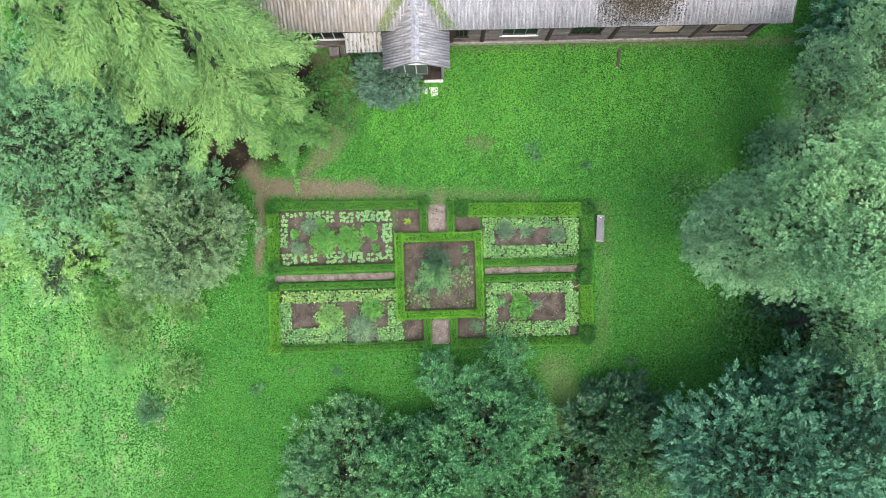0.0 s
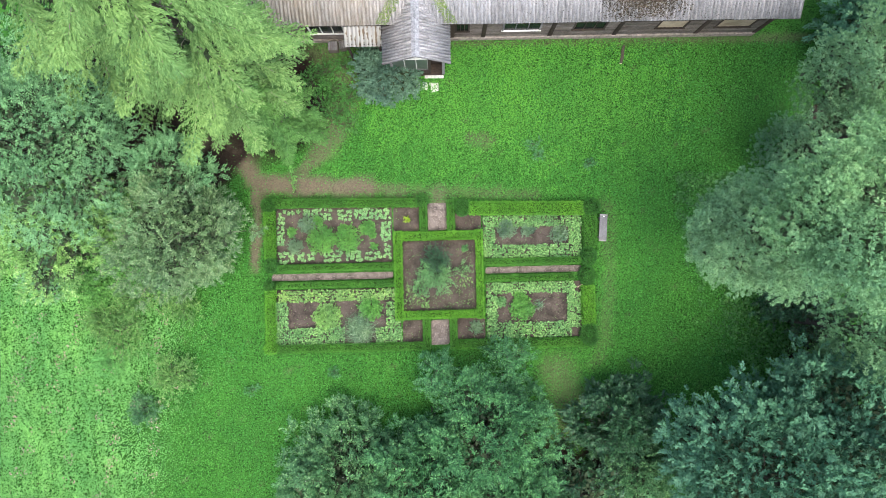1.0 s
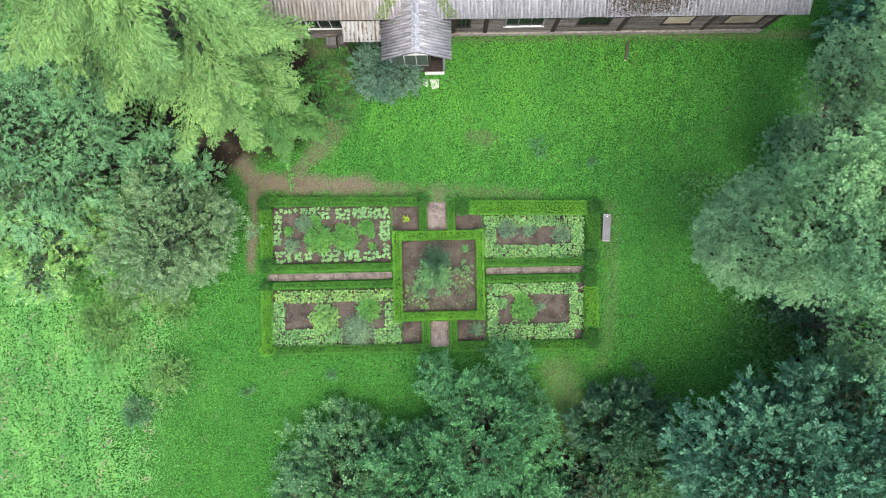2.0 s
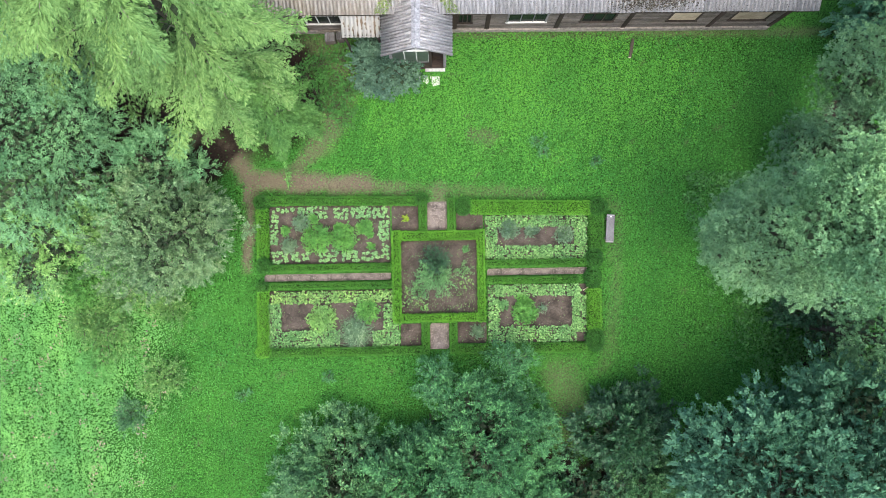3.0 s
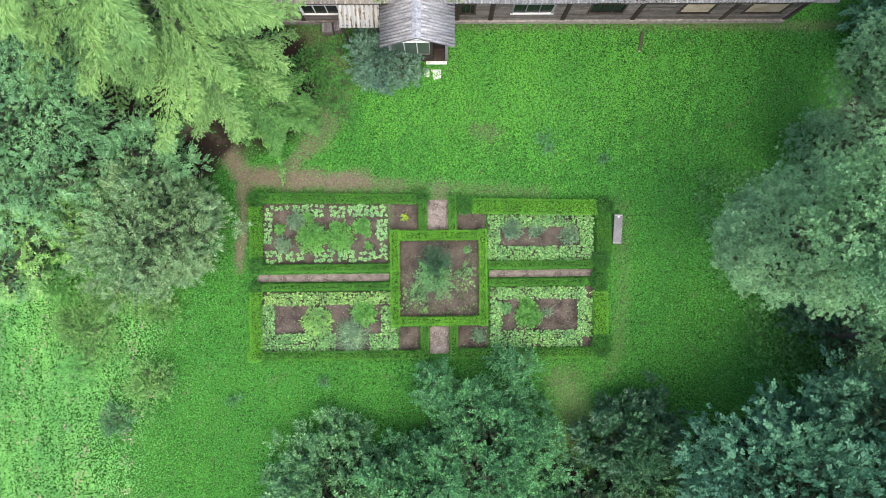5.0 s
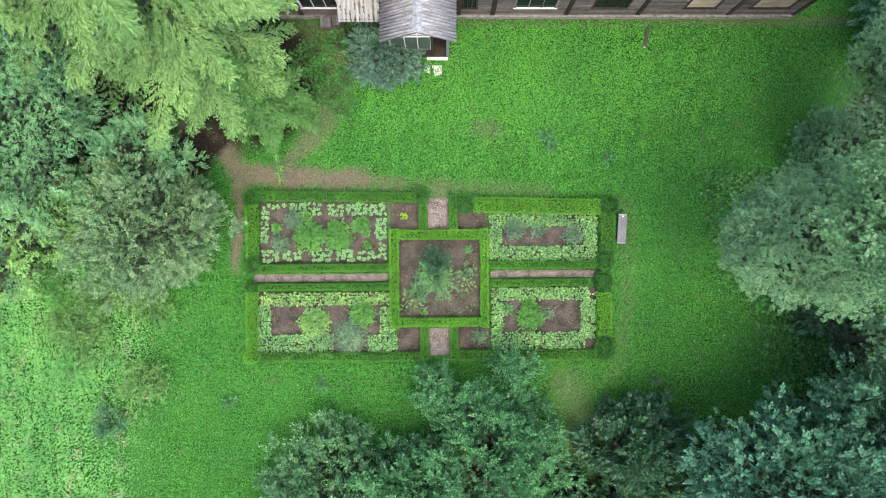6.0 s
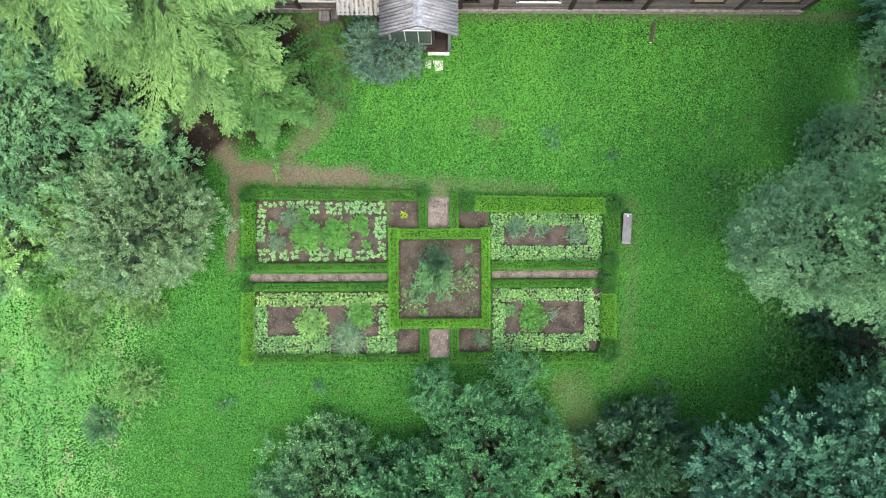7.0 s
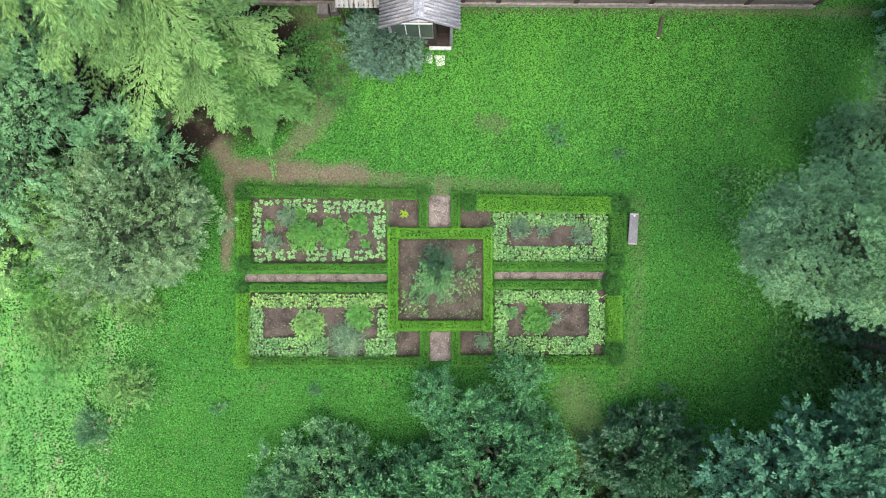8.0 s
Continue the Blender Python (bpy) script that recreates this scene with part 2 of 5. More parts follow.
FLOWER = leaf_material("faded_flower", (0.10, 0.09, 0.06), (0.24, 0.19, 0.15), (0.40, 0.30, 0.27), patch=1.0)
GLASS = bpy.data.materials.new("window_glass")
GLASS.use_nodes = True
gb = GLASS.node_tree.nodes["Principled BSDF"]
gb.inputs["Base Color"].default_value = (0.012, 0.016, 0.014, 1)
gb.inputs["Roughness"].default_value = 0.1
gb.inputs["Specular IOR Level"].default_value = 0.05


# ---- mesh helpers ----
def mesh_of(name, verts, faces, mats=(), smooth=False):
    """A mesh from arrays: verts n x 3, faces m x 3 or m x 4."""
    verts, faces = np.asarray(verts, dtype=np.float32), np.asarray(faces, dtype=np.int32)
    me = bpy.data.meshes.new(name)
    k = faces.shape[1]
    me.vertices.add(len(verts))
    me.vertices.foreach_set("co", verts.ravel())
    me.loops.add(faces.size)
    me.loops.foreach_set("vertex_index", faces.ravel())
    me.polygons.add(len(faces))
    me.polygons.foreach_set("loop_start", np.arange(0, faces.size, k, dtype=np.int32))
    me.polygons.foreach_set("loop_total", np.full(len(faces), k, dtype=np.int32))
    if smooth:
        me.polygons.foreach_set("use_smooth", np.ones(len(faces), dtype=bool))
    me.update(calc_edges=True)
    for m in mats if isinstance(mats, (tuple, list)) else (mats,):
        me.materials.append(m)
    return me


def child(ob, parent, m=None):
    ob.parent = parent
    ob.matrix_basis = m if m is not None else Matrix()
    return ob


def part(name, data, material, parent, label="", m=None):
    """One mesh object under a thing or a part; data is a bmesh, a mesh or (verts, faces)."""
    if isinstance(data, bmesh.types.BMesh):
        me = bpy.data.meshes.new(name)
        data.to_mesh(me)
        data.free()
    elif isinstance(data, tuple):
        me = mesh_of(name, *data)
    else:
        me = data
    if not me.materials:
        me.materials.append(material)
    ob = child(new(name, me), parent, m)
    return tagged(ob, label) if label else ob


def thing(name, m, label, category, group="", kind=""):
    ob = new(name)
    ob.empty_display_size = 0.2
    ob.matrix_basis = m
    return tagged(ob, label, category, group, kind)


def box(x0, y0, z0, x1, y1, z1, bevel=0.0):
    bm = bmesh.new()
    bmesh.ops.create_cube(bm, size=1.0)
    for v in bm.verts:
        v.co = ((x0 + x1) / 2 + v.co.x * (x1 - x0), (y0 + y1) / 2 + v.co.y * (y1 - y0), (z0 + z1) / 2 + v.co.z * (z1 - z0))
    if bevel:
        bmesh.ops.bevel(bm, geom=bm.edges[:], offset=bevel, segments=1, affect="EDGES")
    return bm


def tube(points, radii, sides=7):
    """A tapered tube along points, as (verts, faces)."""
    pts = np.asarray(points, dtype=float)
    tangents = np.gradient(pts, axis=0)
    tangents /= np.linalg.norm(tangents, axis=1)[:, None] + 1e-9
    up = np.where(np.abs(tangents[:, 2:3]) > 0.9, np.array([[1.0, 0, 0]]), np.array([[0, 0, 1.0]]))
    a = np.cross(tangents, up)
    a /= np.linalg.norm(a, axis=1)[:, None] + 1e-9
    b = np.cross(tangents, a)
    ang = np.linspace(0, 2 * np.pi, sides, endpoint=False)
    ring = a[:, None] * np.cos(ang)[None, :, None] + b[:, None] * np.sin(ang)[None, :, None]
    v = (pts[:, None] + ring * np.asarray(radii)[:, None, None]).reshape(-1, 3)
    f = [(i * sides + j, i * sides + (j + 1) % sides, (i + 1) * sides + (j + 1) % sides, (i + 1) * sides + j) for i in range(len(pts) - 1) for j in range(sides)]
    return v, np.array(f)


def merge(pieces):
    vs, fs, n = [], [], 0
    for v, f in pieces:
        vs.append(np.asarray(v))
        fs.append(np.asarray(f) + n)
        n += len(v)
    return np.concatenate(vs), np.concatenate(fs)


def blades(origin, along, width_dir, length, width, fold=0.15, waist=0.5):
    """Leaves as folded four-cornered blades: arrays of roots, directions, widths."""
    origin, along, width_dir = (np.asarray(a, dtype=float) for a in (origin, along, width_dir))
    length, width = np.asarray(length)[:, None], np.asarray(width)[:, None]
    normal = np.cross(along, width_dir)
    mid = origin + along * length * waist + normal * width * fold
    tip = origin + along * length
    v = np.stack([origin, mid + width_dir * width / 2, tip, mid - width_dir * width / 2], axis=1).reshape(-1, 3)
    f = np.arange(len(v)).reshape(-1, 4)
    return v, f


def unit(a):
    return a / (np.linalg.norm(a, axis=-1, keepdims=True) + 1e-9)


def sideways(along, rng, flat=0.0):
    """Directions across `along`, at random, or level where flat is 1."""
    r = rng.normal(size=along.shape)
    r[:, 2] *= 1 - flat
    return unit(np.cross(along, np.cross(r, along)))


def spray(template, roots, fwd, up, scale, corners=4):
    """Lay a template of vertices (n x 3; x forward, y side, z up) at many roots. Returns verts, faces of quads."""
    fwd = unit(fwd)
    side = unit(np.cross(up, fwd))
    up = np.cross(fwd, side)
    s = np.asarray(scale)[:, None, None]
    v = roots[:, None] + s * (template[None, :, 0:1] * fwd[:, None] + template[None, :, 1:2] * side[:, None] + template[None, :, 2:3] * up[:, None])
    v = v.reshape(-1, 3)
    return v, np.arange(len(v)).reshape(-1, corners)


def leafy_sprig(rng, pairs=5, leaf=0.3, wide=0.5, droop=0.1, reach=1.0):
    """A twig of unit length with leaves in pairs and one at the tip."""
    o, d, l = [], [], []
    for i in range(pairs):
        x = 0.1 + 0.8 * i / pairs * reach
        for s in (-1, 1):
            a = radians(rng.uniform(35, 70))
            o.append((x, 0, rng.uniform(-0.03, 0.03)))
            d.append((math.cos(a), s * math.sin(a), rng.uniform(-0.35, 0.3) - droop))
            l.append(leaf * rng.uniform(0.75, 1.2))
    o.append((0.85 * reach, 0, 0)), d.append((1, 0.05, -droop)), l.append(leaf)
    o, d, l = np.array(o), unit(np.array(d)), np.array(l)
    w = sideways(d, rng, 0.85)
    v, _ = blades(o, d, w, l, l * wide, 0.2, 0.5)
    return v


def needle_tuft(rng, count):
    """A rounded pine shoot: sheaves of needles fanning from one root, each spreading to a broad ragged end."""
    th = np.arccos(rng.uniform(-0.25, 1.0, count))
    ph = rng.uniform(0, 2 * np.pi, count)
    d = np.stack([np.sin(th) * np.cos(ph), np.sin(th) * np.sin(ph), np.cos(th)], 1)
    turn = sideways(d, rng) * rng.uniform(0.08, 0.20, (count, 1))
    near = (d + turn) * rng.uniform(0.70, 1.08, (count, 1))
    far = (d - turn) * rng.uniform(0.85, 1.12, (count, 1))
    return np.concatenate([np.zeros((1, 3)), np.stack([near, far], 1).reshape(-1, 3)])


def needle_tufts(template, roots, fwd, up, scale):
    """Many shoots, the needles of each joined at its root."""
    v, _ = spray(template, roots, fwd, up, scale, 1)
    per = len(template)
    k = np.arange((per - 1) // 2)
    fan = np.stack([0 * k, 1 + 2 * k, 2 + 2 * k], 1)
    f = (np.arange(len(roots))[:, None, None] * per + fan[None]).reshape(-1, 3)
    return v, f


def rosette(rng, leaves=9, wide=0.75, lift=0.5):
    ph = np.arange(leaves) * 2.4 + rng.uniform(-0.3, 0.3, leaves)
    el = np.linspace(lift * 0.35, lift * 1.6, leaves)
    d = np.stack([np.cos(ph) * np.cos(el), np.sin(ph) * np.cos(el), np.sin(el)], 1)
    w = unit(np.cross(d, np.array([[0, 0, 1.0]])))
    l = np.linspace(1.0, 0.55, leaves) * rng.uniform(0.85, 1.1, leaves)
    v, _ = blades(np.zeros((leaves, 3)), d, w, l, l * wide, 0.12, 0.6)
    return v


def inside(poly, x, y):
    c = np.zeros(len(x), dtype=bool)
    for (x0, y0), (x1, y1) in zip(poly, poly[1:] + poly[:1]):
        if y0 != y1:
            c ^= ((y0 > y) != (y1 > y)) & (x < (x1 - x0) * (y - y0) / (y1 - y0) + x0)
    return c


def to_line(x, y, pts):
    """Distance of many places to a broken line."""
    best = np.full(x.shape, 1e9)
    for (ax, ay), (bx, by) in zip(pts, pts[1:]):
        dx, dy = bx - ax, by - ay
        u = np.clip(((x - ax) * dx + (y - ay) * dy) / (dx * dx + dy * dy), 0, 1)
        best = np.minimum(best, np.hypot(x - ax - u * dx, y - ay - u * dy))
    return best


def waves(x, y, size, seed):
    """Smooth unevenness between -1 and 1."""
    r = np.random.default_rng(seed)
    out = np.zeros_like(x)
    for _ in range(7):
        a, k, p = r.uniform(0, 2 * np.pi), r.uniform(0.6, 2.2) / size, r.uniform(0, 6.28)
        out = out + np.sin((x * math.cos(a) + y * math.sin(a)) * k * 2 * np.pi + p)
    return out / 4.5


# ---- plan of the garden, in its own metres: it lies turned a little ----
GARDEN = pose(-0.104, -0.047, 0, 0, 0, 1.641)


def garden_xy(x, y):
    c, s = math.cos(radians(1.641)), math.sin(radians(1.641))
    return (x + 0.104) * c + (y + 0.047) * s, -(x + 0.104) * s + (y + 0.047) * c


HEDGES = [
    # x0, y0, x1, y1, height, leaf, and how far it is turned from the plan
    (-8.72, 2.24, -1.20, 2.76, 0.50, "mid", -1.1),
    (-9.20, -0.30, -8.57, 2.15, 0.48, "light"),
    (-8.50, -1.05, -2.48, -0.63, 0.46, "mid"),
    (-8.57, -1.93, -2.48, -1.53, 0.46, "mid"),
    (-9.25, -4.72, -8.62, -1.96, 0.44, "light"),
    (-8.60, -5.29, -1.05, -4.79, 0.42, "mid"),
    (-2.48, -3.66, -1.98, 0.95, 0.48, "light"),
    (1.78, -3.66, 2.23, 0.95, 0.48, "light"),
    (-1.98, 0.43, 1.78, 0.95, 0.48, "light"),
    (-1.98, -3.66, 1.78, -3.18, 0.48, "light"),
    (-1.08, 0.95, -0.65, 2.53, 0.46, "mid"),
    (0.33, 0.95, 0.78, 2.53, 0.46, "mid"),
    (-1.05, -5.19, -0.60, -3.66, 0.46, "mid"),
    (0.35, -5.19, 0.78, -3.66, 0.46, "mid"),
    (1.53, 1.62, 7.47, 2.40, 0.52, "light", -1.3),
    (7.39, -0.10, 8.17, 1.62, 0.50, "mid"),
    (2.28, -0.98, 7.22, -0.55, 0.46, "mid"),
    (2.33, -1.80, 6.92, -1.40, 0.46, "mid"),
    (7.22, -4.11, 8.00, -2.11, 0.50, "light"),
    (0.78, -5.29, 7.22, -4.74, 0.44, "mid"),
]
BALLS = [
    (0.78, 1.68, 1.55, 2.53, 0.60, "dark"),
    (-1.25, 2.23, -0.60, 2.83, 0.58, "dark"),
    (-9.27, 2.13, -8.52, 2.83, 0.60, "dark"),
    (-9.17, -1.03, -8.47, -0.28, 0.60, "dark"),
    (-9.25, -1.98, -8.62, -1.48, 0.52, "dark"),
    (-9.32, -5.29, -8.57, -4.69, 0.50, "light"),
    (7.24, -1.03, 8.05, -0.10, 0.60, "dark"),
    (7.17, -2.03, 7.97, -1.08, 0.60, "dark"),
    (7.17, -5.19, 8.07, -4.06, 0.60, "dark"),
    (7.42, 1.58, 8.32, 2.41, 0.62, "dark"),
]
SOILS = [
    (-8.68, -0.66, -2.50, 2.34),
    (-8.76, -4.91, -2.14, -1.94),
    (2.19, -0.59, 7.44, 1.71),
    (2.29, -4.81, 7.36, -1.81),
    (-2.49, 0.94, -1.07, 2.27),
    (0.76, 0.92, 2.18, 1.94),
    (-2.13, -4.91, -1.02, -3.69),
    (0.74, -4.81, 2.28, -3.64),
    (-2.06, -3.29, 1.86, 0.48),
]
PATHS = [
    (-8.96, -1.53, -2.50, -1.10),
    (-0.69, 0.94, 0.38, 2.44),
    (2.29, -1.40, 7.39, -0.99),
    (-0.64, -5.07, 0.38, -3.69),
]

# ---- ground: one sheet to the horizon, worn to earth along the trodden lines ----
TROD = [
    ([(-10.6, 4.6), (-9.9, 3.4), (-8.0, 3.2), (-5.4, 3.2), (-3.9, 3.1)], 0.52, 0.88),
    ([(-3.9, 3.1), (-2.0, 3.0)], 0.34, 0.5),
    ([(-9.75, 3.2), (-9.75, 0.6), (-9.95, -1.0)], 0.28, 0.85),
    ([(-2.5, 3.05), (0.0, 2.95), (3.5, 2.85), (5.0, 2.8)], 0.30, 0.32),
    ([(-0.2, 2.4), (-0.2, 3.0)], 0.45, 0.6),
    ([(-12.2, 5.2), (-10.6, 4.6)], 0.8, 0.9),
    ([(-6.3, 5.3), (-7.5, 3.8)], 0.5, 0.6),
    ([(-7.2, 9.9), (-5.7, 9.9), (-5.0, 8.2), (-5.6, 6.6), (-6.3, 5.3)], 0.8, 0.5),
    ([(8.6, 2.3), (8.75, -1.0), (8.6, -4.8), (8.0, -6.0)], 0.35, 0.22),
    ([(1.5, 5.8), (2.4, 5.7)], 0.4, 0.45),
    ([(6.0, -6.4), (6.6, -7.6), (6.3, -9.5)], 1.0, 0.36),
]


def wear_at(x, y):
    w = np.zeros_like(x)
    wob = waves(x, y, 1.4, 5) * 0.16 + waves(x, y, 0.4, 6) * 0.10
    for pts, half, much in TROD:
        d = to_line(x, y, pts) + wob
        w = np.maximum(w, much * np.clip(1.15 - (d / half) ** 2 * 0.75, 0, 1))
    # small bald flecks, and the dry foot of the house wall
    bald = np.clip(waves(x, y, 0.55, 77) + 0.9 * waves(x, y, 2.6, 78) - 0.95, 0, 1) * 0.55
    foot = np.clip(1.0 - np.abs(y - 10.75 - 0.021 * x) / 0.3 + waves(x, y, 0.4, 79) * 0.4, 0, 1) * 0.55 * (x > -8)
    return np.clip(np.maximum(w, np.maximum(bald, foot)), 0, 1)


def tree_shade_at(x, y):
    """Deep shade under conifers, thicket and other trees, painted on as bare dark earth."""
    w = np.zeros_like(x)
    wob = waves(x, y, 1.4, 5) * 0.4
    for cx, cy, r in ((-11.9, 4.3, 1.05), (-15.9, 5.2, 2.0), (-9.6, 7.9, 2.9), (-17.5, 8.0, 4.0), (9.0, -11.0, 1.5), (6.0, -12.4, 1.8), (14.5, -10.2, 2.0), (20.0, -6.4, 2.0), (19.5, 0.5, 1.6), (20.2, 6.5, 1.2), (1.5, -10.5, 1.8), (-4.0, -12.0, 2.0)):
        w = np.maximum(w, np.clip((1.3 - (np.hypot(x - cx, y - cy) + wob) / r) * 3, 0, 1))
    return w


def ground_z(x, y):
    gx, gy = garden_xy(x, y)
    out = np.maximum(np.maximum(np.abs(gx + 0.5) - 9.2, np.abs(gy + 1.2) - 4.6), 0)
    house = np.clip((9.5 - y) / 1.5, 0, 1)
    return waves(x, y, 5.0, 3) * 0.05 * np.clip(out / 1.5, 0, 1) * house


def axis(lo, hi, step):
    mid = np.arange(lo, hi + 1e-6, step)
    far = np.cumsum(step * 1.5 ** np.arange(1, 18))
    return np.concatenate([lo - far[::-1], mid, hi + far])


def build_ground():
    gx, gy = axis(-26, 24, 0.25), axis(-17, 14, 0.25)
    x, y = np.meshgrid(gx, gy)
    x, y = x.ravel(), y.ravel()
    v = np.stack([x, y, ground_z(x, y) - 0.03], 1)
    n = len(gx)
    i, j = np.meshgrid(np.arange(n - 1), np.arange(len(gy) - 1))
    a = (j * n + i).ravel()
    f = np.stack([a, a + 1, a + n + 1, a + n], 1)
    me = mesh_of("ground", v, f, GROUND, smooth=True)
    at = me.attributes.new("wear", "FLOAT", "POINT")
    at.data.foreach_set("value", wear_at(x, y).astype(np.float32))
    at = me.attributes.new("tree_shade", "FLOAT", "POINT")
    at.data.foreach_set("value", tree_shade_at(x, y).astype(np.float32))
    tagged(new("ground", me), "green lawn and meadow ground with trodden earth strips", "ground", kind="structure")


build_ground()


def slab_grid(rect, z, rough, seed, step=0.12, edge=0.05):
    """A low uneven bed of earth or gravel, with sides down to the ground."""
    x0, y0, x1, y1 = rect
    nx, ny = max(3, int((x1 - x0) / step)), max(3, int((y1 - y0) / step))
    xs, ys = np.linspace(x0, x1, nx + 1), np.linspace(y0, y1, ny + 1)
    x, y = np.meshgrid(xs, ys)
    x, y = x.ravel(), y.ravel()
    rim = np.minimum.reduce([x - x0, x1 - x, y - y0, y1 - y])
    h = z + rough * (waves(x, y, 0.9, seed) + 0.7 * waves(x, y, 0.3, seed + 1))
    h = np.where(rim < 1e-6, -0.05, h)
    a = (np.arange(ny)[:, None] * (nx + 1) + np.arange(nx)[None]).ravel()
    return np.stack([x, y, h], 1), np.stack([a, a + 1, a + nx + 2, a + nx + 1], 1)


for k, r in enumerate(SOILS):
    bed = new("soil_bed", mesh_of("soil_bed", *slab_grid(r, 0.02, 0.022, 40 + k), SOIL, smooth=True))
    bed.matrix_basis = GARDEN
    tagged(bed, "bare brown earth of a planting bed between box hedges", "soil", kind="structure")
for k, r in enumerate(PATHS):
    way = new("path", mesh_of("path", *slab_grid(r, 0.03, 0.008, 60 + k), GRAVEL, smooth=True))
    way.matrix_basis = GARDEN
    tagged(way, "pale brown gravel garden path between clipped hedges", "path", kind="structure")

# ---- lawn and meadow leaves ----
SHEETS = SOILS + PATHS + [h[:4] for h in HEDGES] + [h[:4] for h in BALLS]


def open_ground(x, y):
    gx, gy = garden_xy(x, y)
    ok = y < 11.0
    for x0, y0, x1, y1 in SHEETS:
        ok &= ~((gx > x0 - 0.02) & (gx < x1 + 0.02) & (gy > y0 - 0.02) & (gy < y1 + 0.02))
    return ok


def meadow_share(x, y):
    """How far the ground at a place is unmown: 0 lawn, 1 tall meadow."""
    edge = -9.6 + 0.2 * (y + 3) + waves(x, y, 6.0, 9) * 1.2
    return np.clip((edge - x) / 6.5, 0, 1) ** 1.6 * np.clip((2.5 - y) / 2.0, 0, 1)


def scatter(rng, n, x0, x1, y0, y1):
    return rng.uniform(x0, x1, n), rng.uniform(y0, y1, n)


def build_lawn():
    rng = np.random.default_rng(11)
    x, y = scatter(rng, 275000, -24.5, 24, -14.5, 11.2)
    keep = open_ground(x, y) & (rng.uniform(0, 1, len(x)) > np.maximum(wear_at(x, y) * 1.05, tree_shade_at(x, y) * 0.97))
    keep &= rng.uniform(0, 1, len(x)) > meadow_share(x, y) * 0.9
    thin = waves(x, y, 3.0, 21) * 0.25 + waves(x, y, 0.8, 22) * 0.25
    keep &= rng.uniform(0, 1, len(x)) < 0.85 + thin
    x, y = x[keep], y[keep]
    n = len(x)
    o = np.stack([x, y, ground_z(x, y) - 0.02 + rng.uniform(0, 0.04, n)], 1)
    ph, el = rng.uniform(0, 2 * np.pi, n), rng.uniform(0.05, 0.8, n)
    d = np.stack([np.cos(ph) * np.cos(el), np.sin(ph) * np.cos(el), np.sin(el)], 1)
    l = rng.uniform(0.045, 0.095, n)
    v, f = blades(o, d, sideways(d, rng, 0.8), l, l * rng.uniform(0.65, 1.1, n), 0.15, 0.55)
    tagged(new("lawn_grass", mesh_of("lawn_grass", v, f, LAWN)), "short bright green lawn of grass and clover", "grass", kind="stuff")
    cx, cy = scatter(rng, 80000, -6.0, 13.0, 2.6, 11.2)
    rich = 1.25 - np.hypot((cx - 3.0) / 9.5, (cy - 8.2) / 4.2) + waves(cx, cy, 1.7, 41) * 0.35
    keep = open_ground(cx, cy) & (rng.uniform(0, 1, len(cx)) < np.clip(rich, 0, 0.75)) & (rng.uniform(0, 1, len(cx)) > wear_at(cx, cy) * 1.4)
    cx, cy = cx[keep], cy[keep]
    n = len(cx)
    o = np.stack([cx, cy, ground_z(cx, cy) + rng.uniform(0.01, 0.05, n)], 1)
    ph, el = rng.uniform(0, 2 * np.pi, n), rng.uniform(-0.1, 0.5, n)
    d = np.stack([np.cos(ph) * np.cos(el), np.sin(ph) * np.cos(el), np.sin(el)], 1)
    l = rng.uniform(0.045, 0.085, n)
    v, f = blades(o, d, sideways(d, rng, 0.85), l, l * rng.uniform(0.7, 1.1, n), 0.12, 0.55)
    tagged(new("clover", mesh_of("clover", v, f, CLOVER)), "bright green clover spreading through the lawn", "clover", kind="stuff")

    x, y = scatter(rng, 185000, -25.5, -7, -14.5, 3.5)
    keep = open_ground(x, y) & (rng.uniform(0, 1, len(x)) < meadow_share(x, y))
    x, y = x[keep], y[keep]
    n = len(x)
    tall = (0.22 + 0.3 * np.clip(waves(x, y, 1.6, 31), -0.6, 1) + 0.10 * waves(x, y, 0.45, 33)) * np.clip(meadow_share(x, y) * 1.6, 0.12, 1)
    o = np.stack([x, y, ground_z(x, y) + tall * rng.uniform(0.1, 1.0, n)], 1)
    ph, el = rng.uniform(0, 2 * np.pi, n), rng.uniform(-0.3, 1.0, n)
    d = np.stack([np.cos(ph) * np.cos(el), np.sin(ph) * np.cos(el), np.sin(el)], 1)
    l = rng.uniform(0.065, 0.135, n) * np.clip(meadow_share(x, y) * 1.5, 0.5, 1)
    v, f = blades(o, d, sideways(d, rng, 0.7), l, l * rng.uniform(0.45, 0.75, n), 0.15, 0.5)
    tagged(new("meadow_grass", mesh_of("meadow_grass", v, f, MEADOW)), "tall pale green unmown meadow grass and herbs", "grass", kind="stuff")

    x, y = scatter(rng, 14000, -25, -12, -13, 1)
    patchy = waves(x, y, 2.2, 51) + 0.6 * waves(x, y, 0.7, 52)
    keep = (patchy > 0.55) & (meadow_share(x, y) > 0.35)
    o = np.stack([x[keep], y[keep], 0.38 + rng.uniform(-0.1, 0.12, keep.sum())], 1)
    d = unit(rng.normal(0, 1, o.shape) * np.array([1, 1, 0.5]))
    l = rng.uniform(0.06, 0.13, len(o))
    v, f = blades(o, d, sideways(d, rng, 0.7), l, l * 0.55, 0.15, 0.5)
    tagged(new("meadow_flowers", mesh_of("meadow_flowers", v, f, FLOWER)), "faded pink flower heads in the meadow", "flowers", kind="stuff")

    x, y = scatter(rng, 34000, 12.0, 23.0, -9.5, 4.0)
